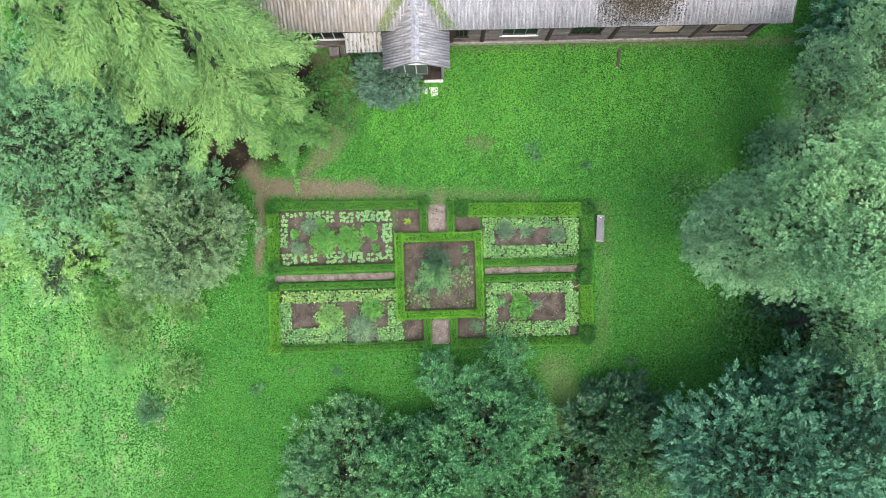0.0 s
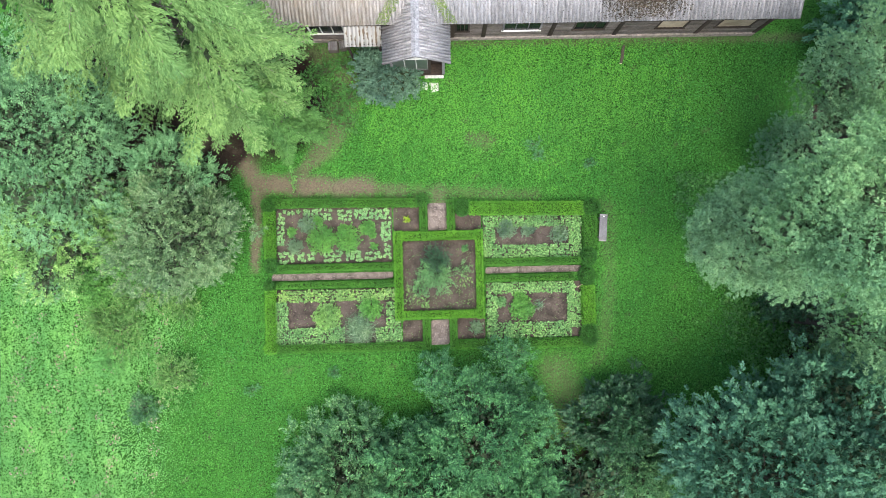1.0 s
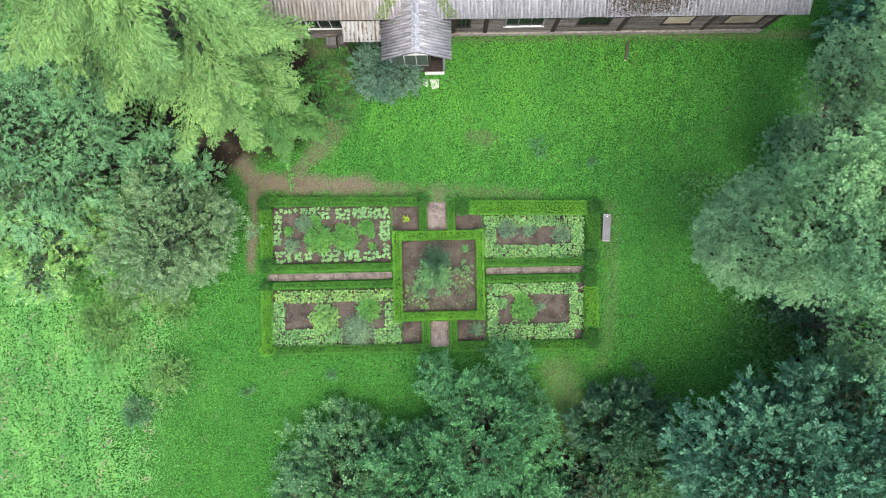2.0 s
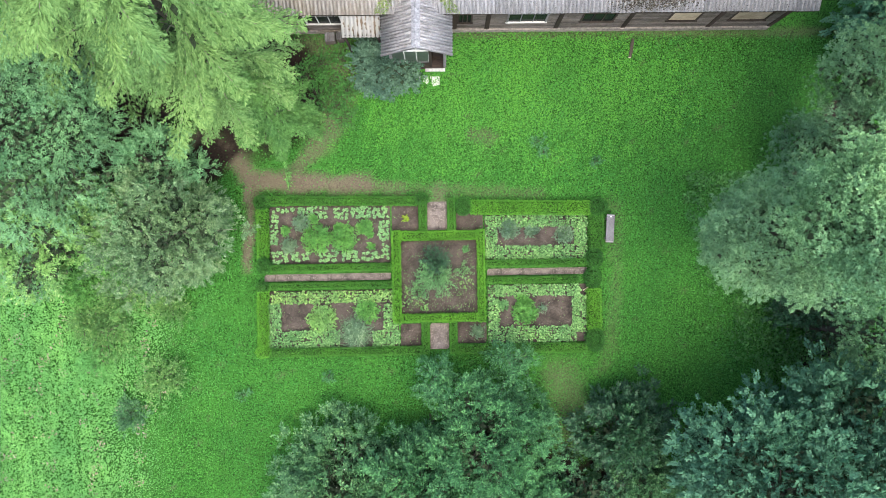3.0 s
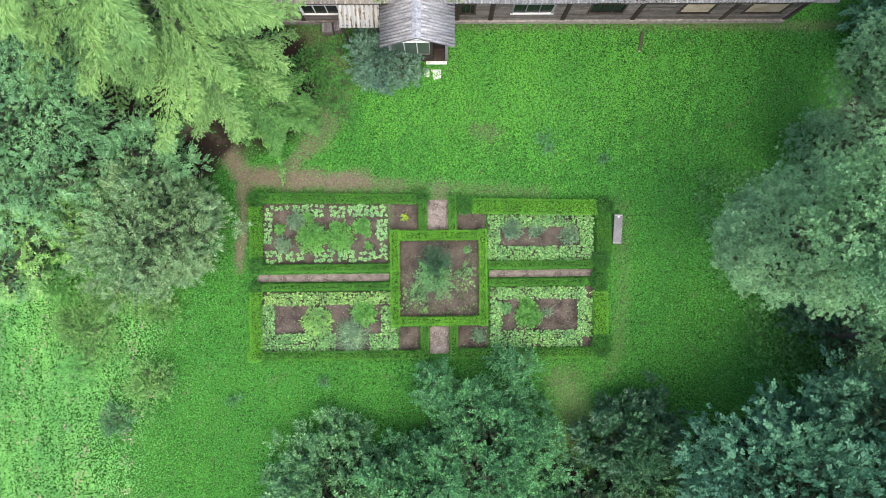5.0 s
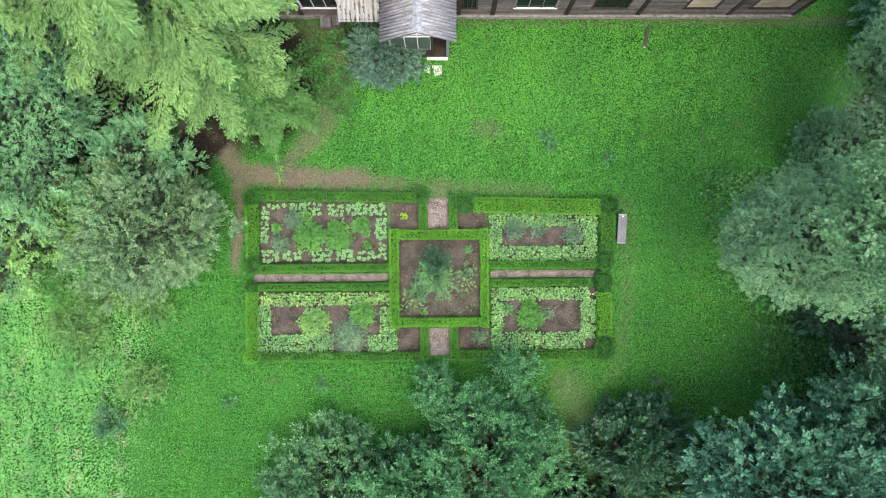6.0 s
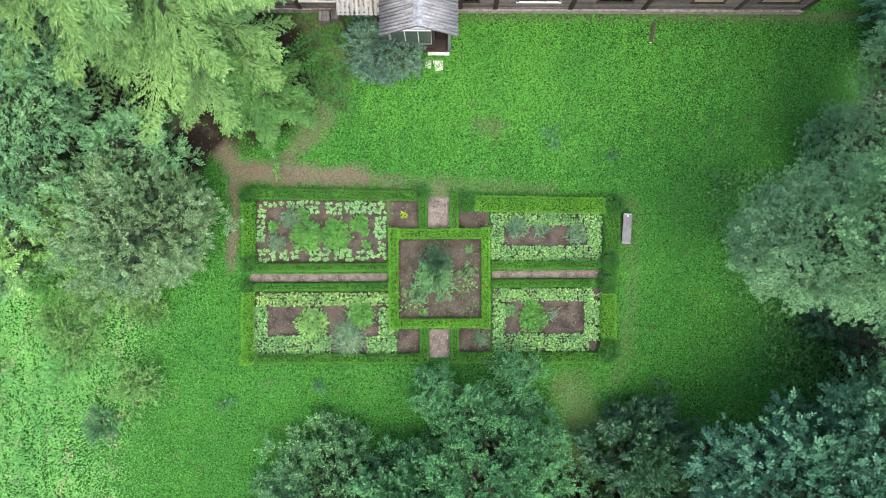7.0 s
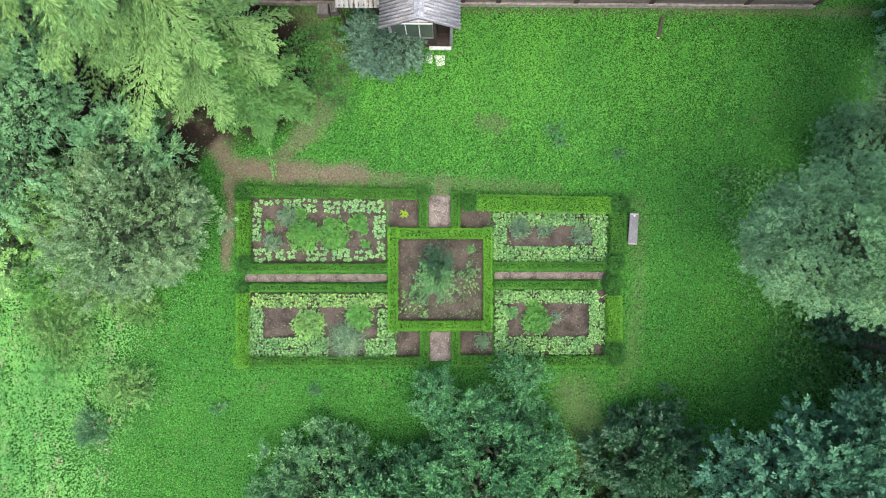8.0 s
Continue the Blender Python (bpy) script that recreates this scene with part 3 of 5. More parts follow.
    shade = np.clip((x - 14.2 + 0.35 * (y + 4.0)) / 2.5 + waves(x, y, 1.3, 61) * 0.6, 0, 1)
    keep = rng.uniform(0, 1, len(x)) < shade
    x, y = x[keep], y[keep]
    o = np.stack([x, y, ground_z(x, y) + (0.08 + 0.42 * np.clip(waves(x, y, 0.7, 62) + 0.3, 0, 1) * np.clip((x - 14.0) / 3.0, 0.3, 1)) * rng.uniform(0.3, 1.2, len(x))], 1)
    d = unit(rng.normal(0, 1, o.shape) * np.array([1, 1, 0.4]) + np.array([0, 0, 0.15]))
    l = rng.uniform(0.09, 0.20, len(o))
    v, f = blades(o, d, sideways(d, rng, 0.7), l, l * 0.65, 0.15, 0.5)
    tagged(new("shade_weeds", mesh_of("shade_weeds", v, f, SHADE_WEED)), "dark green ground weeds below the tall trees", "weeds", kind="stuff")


build_lawn()


# ---- hedges ----
def hedge_mesh(x0, y0, x1, y1, h, seed, ball=False):
    """Woody core and a coat of small leaves over top and sides."""
    rng = np.random.default_rng(seed)
    # leaves stand out a little from the clipped faces
    if not ball:
        if x1 - x0 > y1 - y0:
            y0, y1 = y0 + 0.055, y1 - 0.055
        else:
            x0, x1 = x0 + 0.055, x1 - 0.055
    lx, ly = x1 - x0, y1 - y0
    top, sides = lx * ly, 2 * (lx + ly) * h
    n_top, n_side = int(top * 1500), int(sides * 480)
    u, w = rng.uniform(x0, x1, n_top), rng.uniform(y0, y1, n_top)
    rim = np.minimum.reduce([u - x0, x1 - u, w - y0, y1 - w])
    sag = 0.05 * np.exp(-rim / 0.06)
    if ball:
        q = ((u - (x0 + x1) / 2) / (lx / 2)) ** 2 + ((w - (y0 + y1) / 2) / (ly / 2)) ** 2
        keep = q < 1.1
        u, w, q = u[keep], w[keep], q[keep]
        sag = 0.28 * h * q ** 2
    up = np.stack([u, w, h - sag + 0.025 * waves(u, w, 0.7, seed) + rng.uniform(-0.035, 0.02, len(u))], 1)
    d_up = unit(np.stack([rng.normal(0, 0.8, len(u)), rng.normal(0, 0.8, len(u)), np.full(len(u), 0.55)], 1))
    t = rng.uniform(0, 2 * (lx + ly), n_side)
    z = h * rng.uniform(0.02, 1, n_side)
    a = t < lx
    b = (t >= lx) & (t < 2 * lx)
    c = (t >= 2 * lx) & (t < 2 * lx + ly)
    sx = np.where(a, x0 + t, np.where(b, x0 + t - lx, np.where(c, x0, x1)))
    sy = np.where(a, y0, np.where(b, y1, np.where(c, y0 + t - 2 * lx, y0 + t - 2 * lx - ly)))
    out = np.stack([np.where(c, -1.0, np.where(a | b, 0.0, 1.0)), np.where(a, -1.0, np.where(b, 1.0, 0.0)), np.zeros(n_side)], 1)
    if ball:
        ang = np.arctan2(sy - (y0 + y1) / 2, sx - (x0 + x1) / 2)
        sx, sy = (x0 + x1) / 2 + lx / 2 * np.cos(ang), (y0 + y1) / 2 + ly / 2 * np.sin(ang)
        out = np.stack([np.cos(ang), np.sin(ang), 0 * ang], 1)
    o_side = np.stack([sx, sy, z], 1) + out * (rng.uniform(-0.05, 0.01, n_side) + 0.02 * waves(sx + sy, z, 0.5, seed))[:, None]
    d_side = unit(out * 0.6 + rng.normal(0, 0.6, (n_side, 3)) + np.array([[0, 0, 0.35]]))
    o, d = np.concatenate([up, o_side]), np.concatenate([d_up, d_side])
    l = rng.uniform(0.038, 0.078, len(o))
    leaves = blades(o, d, sideways(d, rng, 0.4), l, l * 0.65, 0.15, 0.5)
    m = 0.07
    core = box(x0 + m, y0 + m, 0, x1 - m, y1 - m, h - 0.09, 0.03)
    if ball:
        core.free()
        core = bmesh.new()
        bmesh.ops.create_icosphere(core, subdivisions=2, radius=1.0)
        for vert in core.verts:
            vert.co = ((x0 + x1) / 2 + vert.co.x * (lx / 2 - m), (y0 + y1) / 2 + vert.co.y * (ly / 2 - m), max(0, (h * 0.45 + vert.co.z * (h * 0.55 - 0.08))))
    return core, leaves


LEAF = {"mid": BOX, "light": BOX_LIGHT, "dark": BOX_DARK}
WORD = {"mid": "green", "light": "fresh bright green", "dark": "dark green"}
for k, (x0, y0, x1, y1, h, tone, *skew) in enumerate(HEDGES):
    cx, cy = (x0 + x1) / 2, (y0 + y1) / 2
    t = thing("box_hedge", GARDEN @ pose(cx, cy, 0, 0, 0, sum(skew)), "low clipped box hedge, %s, edging a garden bed" % WORD[tone], "hedge", "clipped hedges of the garden")
    core, leaves = hedge_mesh(x0 - cx, y0 - cy, x1 - cx, y1 - cy, h, 100 + k)
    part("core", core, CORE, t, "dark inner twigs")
    part("foliage", leaves, LEAF[tone], t)
for k, (x0, y0, x1, y1, h, tone) in enumerate(BALLS):
    cx, cy = (x0 + x1) / 2, (y0 + y1) / 2
    t = thing("box_bush", GARDEN @ pose(cx, cy, 0), "rounded clipped box bush, %s, at a hedge corner" % WORD[tone], "bush", "clipped corner bushes")
    core, leaves = hedge_mesh(x0 - cx, y0 - cy, x1 - cx, y1 - cy, h, 150 + k, True)
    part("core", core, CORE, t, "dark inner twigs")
    part("foliage", leaves, LEAF[tone], t)


# ---- trees ----
def crown_points(rng, n, profile, lumps, power=0.45, rough=1.0):
    """Places in a crown: profile maps height share to radius; lumps make the outline uneven."""
    z = rng.uniform(0, 1, n)
    r_max = np.interp(z, *zip(*profile))
    keep = rng.uniform(0, 1, n) < r_max / max(r for _, r in profile)
    z, r_max = z[keep], r_max[keep]
    ph = rng.uniform(0, 2 * np.pi, len(z))
    lump = 1 + rough * (0.16 * np.sin(ph * 3 + lumps + z * 5) + 0.12 * np.sin(ph * 5 - 2 * lumps + z * 9) + 0.08 * np.sin(ph * 9 + z * 17))
    r = r_max * lump * rng.uniform(0, 1, len(z)) ** power
    return np.stack([r * np.cos(ph), r * np.sin(ph), z], 1), r / (r_max + 1e-6)


def shade_fill(rng, n, profile, seed, crown_from, h, size=0.5):
    """Dense dark blades in the middle of a crown, standing in for its inner shade."""
    p, _ = crown_points(rng, n, [(z, r * 0.72) for z, r in profile], seed, 0.5)
    p[:, 2] = crown_from + (0.05 + 0.82 * p[:, 2]) * (h - crown_from)
    d = unit(rng.normal(0, 1, p.shape) * np.array([1, 1, 0.6]))
    l = size * rng.uniform(0.6, 1.3, len(p))
    return blades(p, d, sideways(d, rng, 0.6), l, l * 0.55, 0.1, 0.5)


def trunk_and_limbs(rng, h, crown_from, ends, radius, bend=0.3, lean=(0.0, 0.0)):
    top = np.array([rng.uniform(-bend, bend) + lean[0], rng.uniform(-bend, bend) + lean[1], h * 0.93])
    zs = np.linspace(0, 1, 9)
    line = np.stack([top[0] * zs ** 1.5 + 0.08 * np.sin(zs * 7), top[1] * zs ** 1.5, top[2] * zs], 1)
    trunk = tube(line, radius * (1 - 0.85 * zs) * (1 + 0.5 * np.exp(-zs * 14)), 9)
    limbs = []
    for e in ends:
        s = np.clip((e[2] / h) * rng.uniform(0.55, 0.85), 0.12, 0.9)
        a = np.array([np.interp(s, zs, line[:, k]) for k in range(3)])
        mid = (a + e) / 2 + np.array([0, 0, 0.12 * np.linalg.norm(e - a)])
        u = np.linspace(0, 1, 6)[:, None]
        pts = a * (1 - u) ** 2 + 2 * mid * u * (1 - u) + e * u ** 2
        limbs.append(tube(pts, np.linspace(radius * 0.38 * (1 - s * 0.6), 0.012, 6), 5))
    return trunk, limbs


def broadleaf(name, x, y, h, crown_from, profile, sprigs, size, material, seed, label, category="tree", pairs=5, leaf=0.32, wide=0.48, clump=0.27, bark=None, radius=None, per=13):
    """A leafy tree: trunk, limbs to the clumps, sprigs of leaves in each clump."""
    rng = np.random.default_rng(seed)
    t = thing(name, pose(x, y, 0), label, category)
    wide_crown = max(r for _, r in profile)
    n_clumps = max(10, int(sprigs * 0.85) // per)
    c, out = crown_points(rng, n_clumps * 3, profile, seed, 0.38 if h > 3 else 0.62)
    c, out = c[:n_clumps], out[:n_clumps]
    c[:, 2] = crown_from + c[:, 2] * (h - crown_from)
    pick = rng.permutation(len(c))[:min(20, len(c))]
    trunk, limbs = trunk_and_limbs(rng, h, crown_from, c[pick] * np.array([0.93, 0.93, 0.97]), radius or 0.022 * h + 0.03)
    part("trunk", trunk, bark or BARK, t)
    for limb in limbs:
        part("limb", limb, bark or BARK, t)
    axis_pt = np.array([0, 0, crown_from + 0.45 * (h - crown_from)])
    reach = unit(c - axis_pt)
    roots = np.repeat(c, per, 0) + rng.normal(0, clump * 0.5, (len(c) * per, 3)) * np.array([1, 1, 0.7])
    fwd = unit(np.repeat(reach, per, 0) * 0.75 + 0.8 * unit(roots - np.repeat(c, per, 0)) + rng.normal(0, 0.4, roots.shape) + np.array([0, 0, 0.2]))
    up = unit(rng.normal(0, 0.35, roots.shape) + np.array([0, 0, 1.0]))
    pieces = []
    kinds = 5
    which = rng.integers(0, kinds, len(roots))
    for k in range(kinds):
        s = which == k
        pieces.append(spray(leafy_sprig(rng, pairs, leaf, wide), roots[s], fwd[s], up[s], size * rng.uniform(0.7, 1.25, s.sum())))
    part("crown", merge(pieces), material, t)
    # dark filler added so that gaps in the crown look shaded
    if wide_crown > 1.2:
        tagged(part("inner_shade", shade_fill(rng, int(150 * wide_crown ** 2), profile, seed, crown_from, h, 0.3), CROWN_SHADE, t, "dark filler blades standing in for shade inside the crown"), kind="stuff")
    return t


def twig_brush(rng):
    """A conifer twig of unit length: a blunt brush of needles with shorter ones at its sides."""
    o = np.array([(0, 0, 0), (0.08, 0, 0), (0.16, 0, 0), (0.42, 0, 0.0)])
    d = unit(np.array([(1, 0, -0.08), (1, 0.45, -0.1), (1, -0.45, -0.1), (1, 0.3, 0.05)]) + rng.normal(0, 0.08, (4, 3)))
    l = np.array([1.0, 0.68, 0.68, 0.52]) * rng.uniform(0.85, 1.15, 4)
    v, _ = blades(o, d, sideways(d, rng, 0.75), l, l * np.array([0.22, 0.27, 0.27, 0.30]), 0.10, 0.68)
    return v


def spruce(x, y, h, profile, seed, label, whorls=24, per=7, material=None, step=0.15, short=()):
    """A conifer with whorls of boughs: each a flat frond of side twigs, pinnate twice, sagging at its sides."""
    rng = np.random.default_rng(seed)
    t = thing("spruce_tree", pose(x, y, 0), label, "tree")
    zs = np.linspace(0, 1, 12)
    part("trunk", tube(np.stack([0.1 * np.sin(zs * 4), 0.1 * np.cos(zs * 5), 0.985 * h * zs], 1), 0.34 * (1 - 0.98 * zs) + 0.004, 9), BARK, t)
    limbs, roots, fwd, scale = [], [], [], []
    u = np.linspace(0, 1, 9)
    for w in range(whorls):
        z0 = h * (0.08 + 0.905 * (w / (whorls - 1)) ** 0.92)
        reach = np.interp(z0, *zip(*profile))
        turn = rng.uniform(0, 6.28)
        for k in range(per):
            a = turn + (k + rng.uniform(-0.25, 0.25)) * 2 * np.pi / per
            r = reach * rng.uniform(0.5, 1.1)
            for to, share, below in short:
                r *= 1 if z0 > below else 1 - share * max(0.0, math.cos(a - radians(to)))
            z = z0 + rng.uniform(-0.3, 0.3)
            drop = r * (0.12 * u - 0.62 * u ** 2 + 0.26 * u ** 3)
            sway = 0.34 * r * rng.uniform(-1, 1) * u ** 2
            px, py = r * u * math.cos(a) - sway * math.sin(a), r * u * math.sin(a) + sway * math.cos(a)
            pts = np.stack([px, py, z + drop], 1)
            limbs.append(tube(pts, np.linspace(0.014 + 0.004 * r, 0.005, 9), 4))
            heads = unit(np.gradient(pts, axis=0))
            for q in np.arange(0.2, 0.985, step / max(r, 0.4)):
                c = np.array([np.interp(q, u, pts[:, i]) for i in range(3)])
                out = np.array([np.interp(q, u, heads[:, i]) for i in range(3)])
                side = unit(np.cross(out, np.array([0, 0, 1.0])))
                for s in (-1, 1):
                    span = 0.40 * r * min(1.0, q * 3.2) * (1.04 - q) ** 0.8 * rng.uniform(0.7, 1.12) + 0.10
                    way = unit(out * rng.uniform(0.6, 1.1) + side * s * rng.uniform(0.55, 1.0) + np.array([0, 0, rng.uniform(-0.3, 0.08)]))
                    across = unit(np.cross(way, np.array([0, 0, 1.0])))
                    far = np.arange(0.03, span, 0.075)
                    n = len(far)
                    hang = np.array([0, 0, -0.10]) * (far * far)[:, None]
                    turn_to = np.where(np.arange(n) % 2, 1.0, -1.0) * rng.uniform(0.2, 0.6, n)
                    roots.append(c + way * far[:, None] + hang + rng.normal(0, 0.012, (n, 3)))
                    fwd.append(way + across * turn_to[:, None] + np.array([0, 0, -0.22]) + np.array([0, 0, 0.10]) * rng.normal(0, 1, (n, 1)))
                    scale.append((0.14 + 0.11 * (1 - far / (span + 0.05))) * rng.uniform(0.8, 1.2, n))
            q = np.arange(0.2, 0.97, 0.05 / max(r, 0.4))
            roots.append(np.stack([np.interp(q, u, pts[:, i]) for i in range(3)], 1) + np.array([0, 0, 0.03]))
            fwd.append(np.stack([np.interp(q, u, heads[:, i]) for i in range(3)], 1) + rng.normal(0, 0.35, (len(q), 3)))
            scale.append(rng.uniform(0.16, 0.26, len(q)))
            roots.append(pts[-2:-1]), fwd.append(heads[-1:]), scale.append(np.array([0.3]))
    roots, fwd, scale = np.concatenate(roots), unit(np.concatenate(fwd)), np.concatenate(scale)
    up = unit(rng.normal(0, 0.2, roots.shape) + np.array([0, 0, 1.0]))
    which = rng.integers(0, 5, len(roots))
    pieces = [spray(twig_brush(rng), roots[which == k], fwd[which == k], up[which == k], scale[which == k]) for k in range(5)]
    for limb in limbs:
        part("branch", limb, BARK_SPRUCE, t)
    part("crown", merge(pieces), material or SPRUCE, t)
    # dark filler near the stem imitates shade between boughs
    tagged(part("inner_shade", shade_fill(rng, int(5 * h * profile[2][1]), [(z / h, r * 0.5) for z, r in profile], seed, 0.0, h * 0.93, 0.45), CROWN_SHADE, t, "dark filler blades standing in for shade inside the crown"), kind="stuff")


def pine(x, y, h, crown_from, profile, tufts, size, material, seed, label, spread=0.42, needles=28, foot=(0.0, 0.0)):
    """A pine: bare stem leaning from its foot, boughs ending in pads of rounded needle tufts."""
    rng = np.random.default_rng(seed)
    t = thing("pine_tree", pose(x + foot[0], y + foot[1], 0), label, "tree")
    off = np.array([foot[0], foot[1], 0.0])
    per = 9
    n = tufts // per
    c, out = crown_points(rng, n * 3, profile, seed, 0.3, 0.45)
    c = c[:n]
    c[:, 2] = crown_from + c[:, 2] * (h - crown_from)
    pick = rng.permutation(len(c))[:16]
    ends = (c[pick] - np.array([0, 0, 0.35])) * np.array([0.8, 0.8, 1]) - off
    c = c - off
    trunk, limbs = trunk_and_limbs(rng, h * 0.95, crown_from, ends, 0.17, 0.2, (-foot[0], -foot[1]))
    part("trunk", trunk, BARK_PINE, t)
    for limb in limbs:
        part("limb", limb, BARK_PINE, t)
    order = np.tile(np.arange(per), len(c))
    ph = order * 2.4 + np.repeat(rng.uniform(0, 6.28, len(c)), per) + rng.uniform(-0.2, 0.2, len(order))
    rr = spread * np.sqrt((order + 0.3) / per)
    dome = np.stack([rr * np.cos(ph), rr * np.sin(ph), 0.7 * np.sqrt(np.maximum(spread ** 2 - rr ** 2, 0)) + rng.normal(0, 0.05, len(rr))], 1)
    roots = np.repeat(c, per, 0) + dome
    lean = unit(dome * 0.6 + np.array([0, 0, 0.8]) + 0.35 * unit(np.repeat(c + off - np.array([0, 0, crown_from]), per, 0)))
    fwd = sideways(lean, rng)
    which = rng.integers(0, 5, len(roots))
    pieces = [needle_tufts(needle_tuft(rng, needles), roots[which == k], fwd[which == k], lean[which == k], size * rng.uniform(0.75, 1.2, (which == k).sum())) for k in range(5)]
    part("crown", merge(pieces), material, t)
    # dark filler imitates shade between the needle pads
    brush, quads = shade_fill(rng, int(200 * max(r for _, r in profile) ** 2), profile, seed, crown_from, h - 0.3, 0.28)
    tagged(part("inner_shade", (brush - off, quads), CROWN_SHADE, t, "dark filler blades standing in for shade inside the crown"), kind="stuff")


SKIRT = [(0.0, 0.96), (0.25, 1.0), (0.55, 0.88), (0.8, 0.6), (1.0, 0.2)]
ROUND = [(0.0, 0.55), (0.2, 0.9), (0.45, 1.0), (0.7, 0.85), (0.88, 0.55), (1.0, 0.18)]


def scaled(profile, r):
    return [(z, v * r) for z, v in profile]


spruce(-9.35, 7.75, 23.0, [(2, 3.2), (6, 4.3), (10, 4.5), (14, 4.7), (17, 3.9), (20, 2.0), (23, 0.2)], 1, "tall light green spruce with drooping feathery branches", 20, 6, short=((215, 0.18, 99), (5, 0.25, 9.5)))
spruce(-14.8, 9.4, 21.0, [(2, 3.4), (6, 3.8), (10, 3.8), (14, 3.2), (18, 1.8), (21, 0.2)], 2, "tall light green spruce behind the thicket", 16, 6, step=0.3)
spruce(-7.9, 6.2, 9.0, [(0.8, 1.8), (3, 2.0), (5, 1.6), (7, 0.9), (9, 0.1)], 3, "young dark green spruce beside the tall one", 13, 7, SPRUCE_DARK, step=0.13)
broadleaf("deciduous_tree", -18.0, 4.4, 9.6, 1.5, scaled(ROUND, 4.3), 11000, 0.28, TREE_LIGHT, 21, "bushy blue-green deciduous tree at the meadow edge", pairs=4, clump=0.5)
broadleaf("deciduous_tree", -21.5, 6.5, 9.0, 1.2, scaled(ROUND, 4.2), 3000, 0.38, TREE_LIGHT, 22, "bushy blue-green deciduous tree beside the spruces", clump=0.5)
broadleaf("deciduous_tree", -18.8, 0.9, 4.8, 0.4, scaled(ROUND, 3.0), 2200, 0.38, WEED, 23, "low pale green leafy tree above the meadow")
broadleaf("hazel_bush", -13.2, 3.65, 4.8, 0.4, scaled(ROUND, 1.75), 1500, 0.34, TREE_LIGHT, 32, "pale green hazel bush between spruce and willow", "bush")
broadleaf("willow_bush", -12.85, 0.55, 6.0, 0.3, scaled(ROUND, 3.0), 4200, 0.36, WILLOW, 24, "large grey-green many-stemmed willow bush on the lawn edge", "bush", 6, 0.3, 0.45, 0.30, bark=BARK_SPRUCE)
broadleaf("deciduous_tree", 2.2, -9.2, 5.2, 0.4, scaled(SKIRT, 3.35), 5200, 0.36, TREE_BLUE, 25, "young dark green deciduous tree on the lawn", clump=0.17)
broadleaf("young_tree", 3.4, -5.6, 3.4, 0.2, scaled(SKIRT, 0.95), 330, 0.34, TREE_BLUE, 37, "slender young tree with upright dark green shoots", "tree", radius=0.03, per=7)
broadleaf("young_tree", -0.3, -6.3, 3.2, 0.2, scaled(SKIRT, 0.85), 300, 0.32, TREE_BLUE, 38, "slender young tree with upright dark green shoots", "tree", radius=0.03, per=7)
low_tree = broadleaf("deciduous_tree", -4.8, -11.8, 3.1, 0.2, scaled(SKIRT, 3.5), 3800, 0.44, TREE_MID, 26, "low spreading green deciduous tree on the lawn")
rng = np.random.default_rng(35)
p, _ = crown_points(rng, 260, scaled(ROUND, 3.0), 26, 0.3)
p = p[(p[:, 1] > -0.5) & (p[:, 2] > 0.45)] * np.array([1, 1, 3.0])
d = unit(rng.normal(0, 1, p.shape) + np.array([0, 0, 0.8]))
part("blossom", blades(p, d, sideways(d, rng), np.full(len(p), 0.06), np.full(len(p), 0.05)), WHITE, low_tree, "tiny white blossoms")
broadleaf("deciduous_tree", -0.8, -11.5, 4.6, 0.4, scaled(SKIRT, 2.8), 2600, 0.46, TREE_BLUE, 27, "blue-green deciduous tree in the row beside the lawn")
broadleaf("deciduous_tree", 3.6, -12.6, 4.8, 0.4, scaled(SKIRT, 2.4), 2200, 0.42, TREE_BLUE, 33, "blue-green deciduous tree in the row beside the lawn")
broadleaf("alder_bush", 8.9, -8.75, 3.2, 0.1, scaled(SKIRT, 2.25), 3400, 0.32, TREE_DARK, 28, "dark green dense leafy bush on the lawn", "bush", 5, 0.34, 0.6, 0.22)
broadleaf("alder_bush", 9.7, -11.2, 3.0, 0.1, scaled(SKIRT, 2.2), 2400, 0.32, TREE_MID, 39, "mid green leafy bush with pale shoots on the lawn", "bush", 5, 0.34, 0.6, 0.22)
broadleaf("deciduous_tree", 14.15, -9.95, 10.8, 1.6, scaled(ROUND, 4.0), 7600, 0.38, TREE_BROAD, 29, "tall blue-green deciduous tree with large leaves", "tree", 5, 0.36, 0.62, 0.6)
broadleaf("deciduous_tree", 18.0, -7.7, 10.0, 2.0, scaled(ROUND, 3.2), 3800, 0.42, TREE_BROAD, 30, "blue-green deciduous tree in the dense stand", "tree", 5, 0.36, 0.62, 0.6)
broadleaf("deciduous_tree", 20.8, -10.6, 9.0, 1.0, scaled(ROUND, 3.4), 2000, 0.5, TREE_BROAD, 34, "blue-green deciduous tree in the dense stand", "tree", 5, 0.36, 0.62, 0.6)
broadleaf("deciduous_tree", 22.0, 13.0, 8.0, 1.0, scaled(ROUND, 3.0), 1400, 0.6, TREE_BROAD, 31, "dark blue-green tree beside the house gable")
broadleaf("deciduous_tree", 20.5, 10.8, 6.2, 0.6, scaled(ROUND, 1.75), 1300, 0.46, TREE_BROAD, 36, "dark blue-green tree beside the house gable", "tree", 5, 0.36, 0.62, 0.6)
pine(12.95, 0.95, 16.6, 11.2, [(0.0, 1.4), (0.3, 2.5), (0.6, 2.8), (0.85, 2.3), (1.0, 1.2)], 5000, 0.108, PINE, 41, "tall pale green pine with rounded needle clumps", needles=34, foot=(2.2, 0.0))
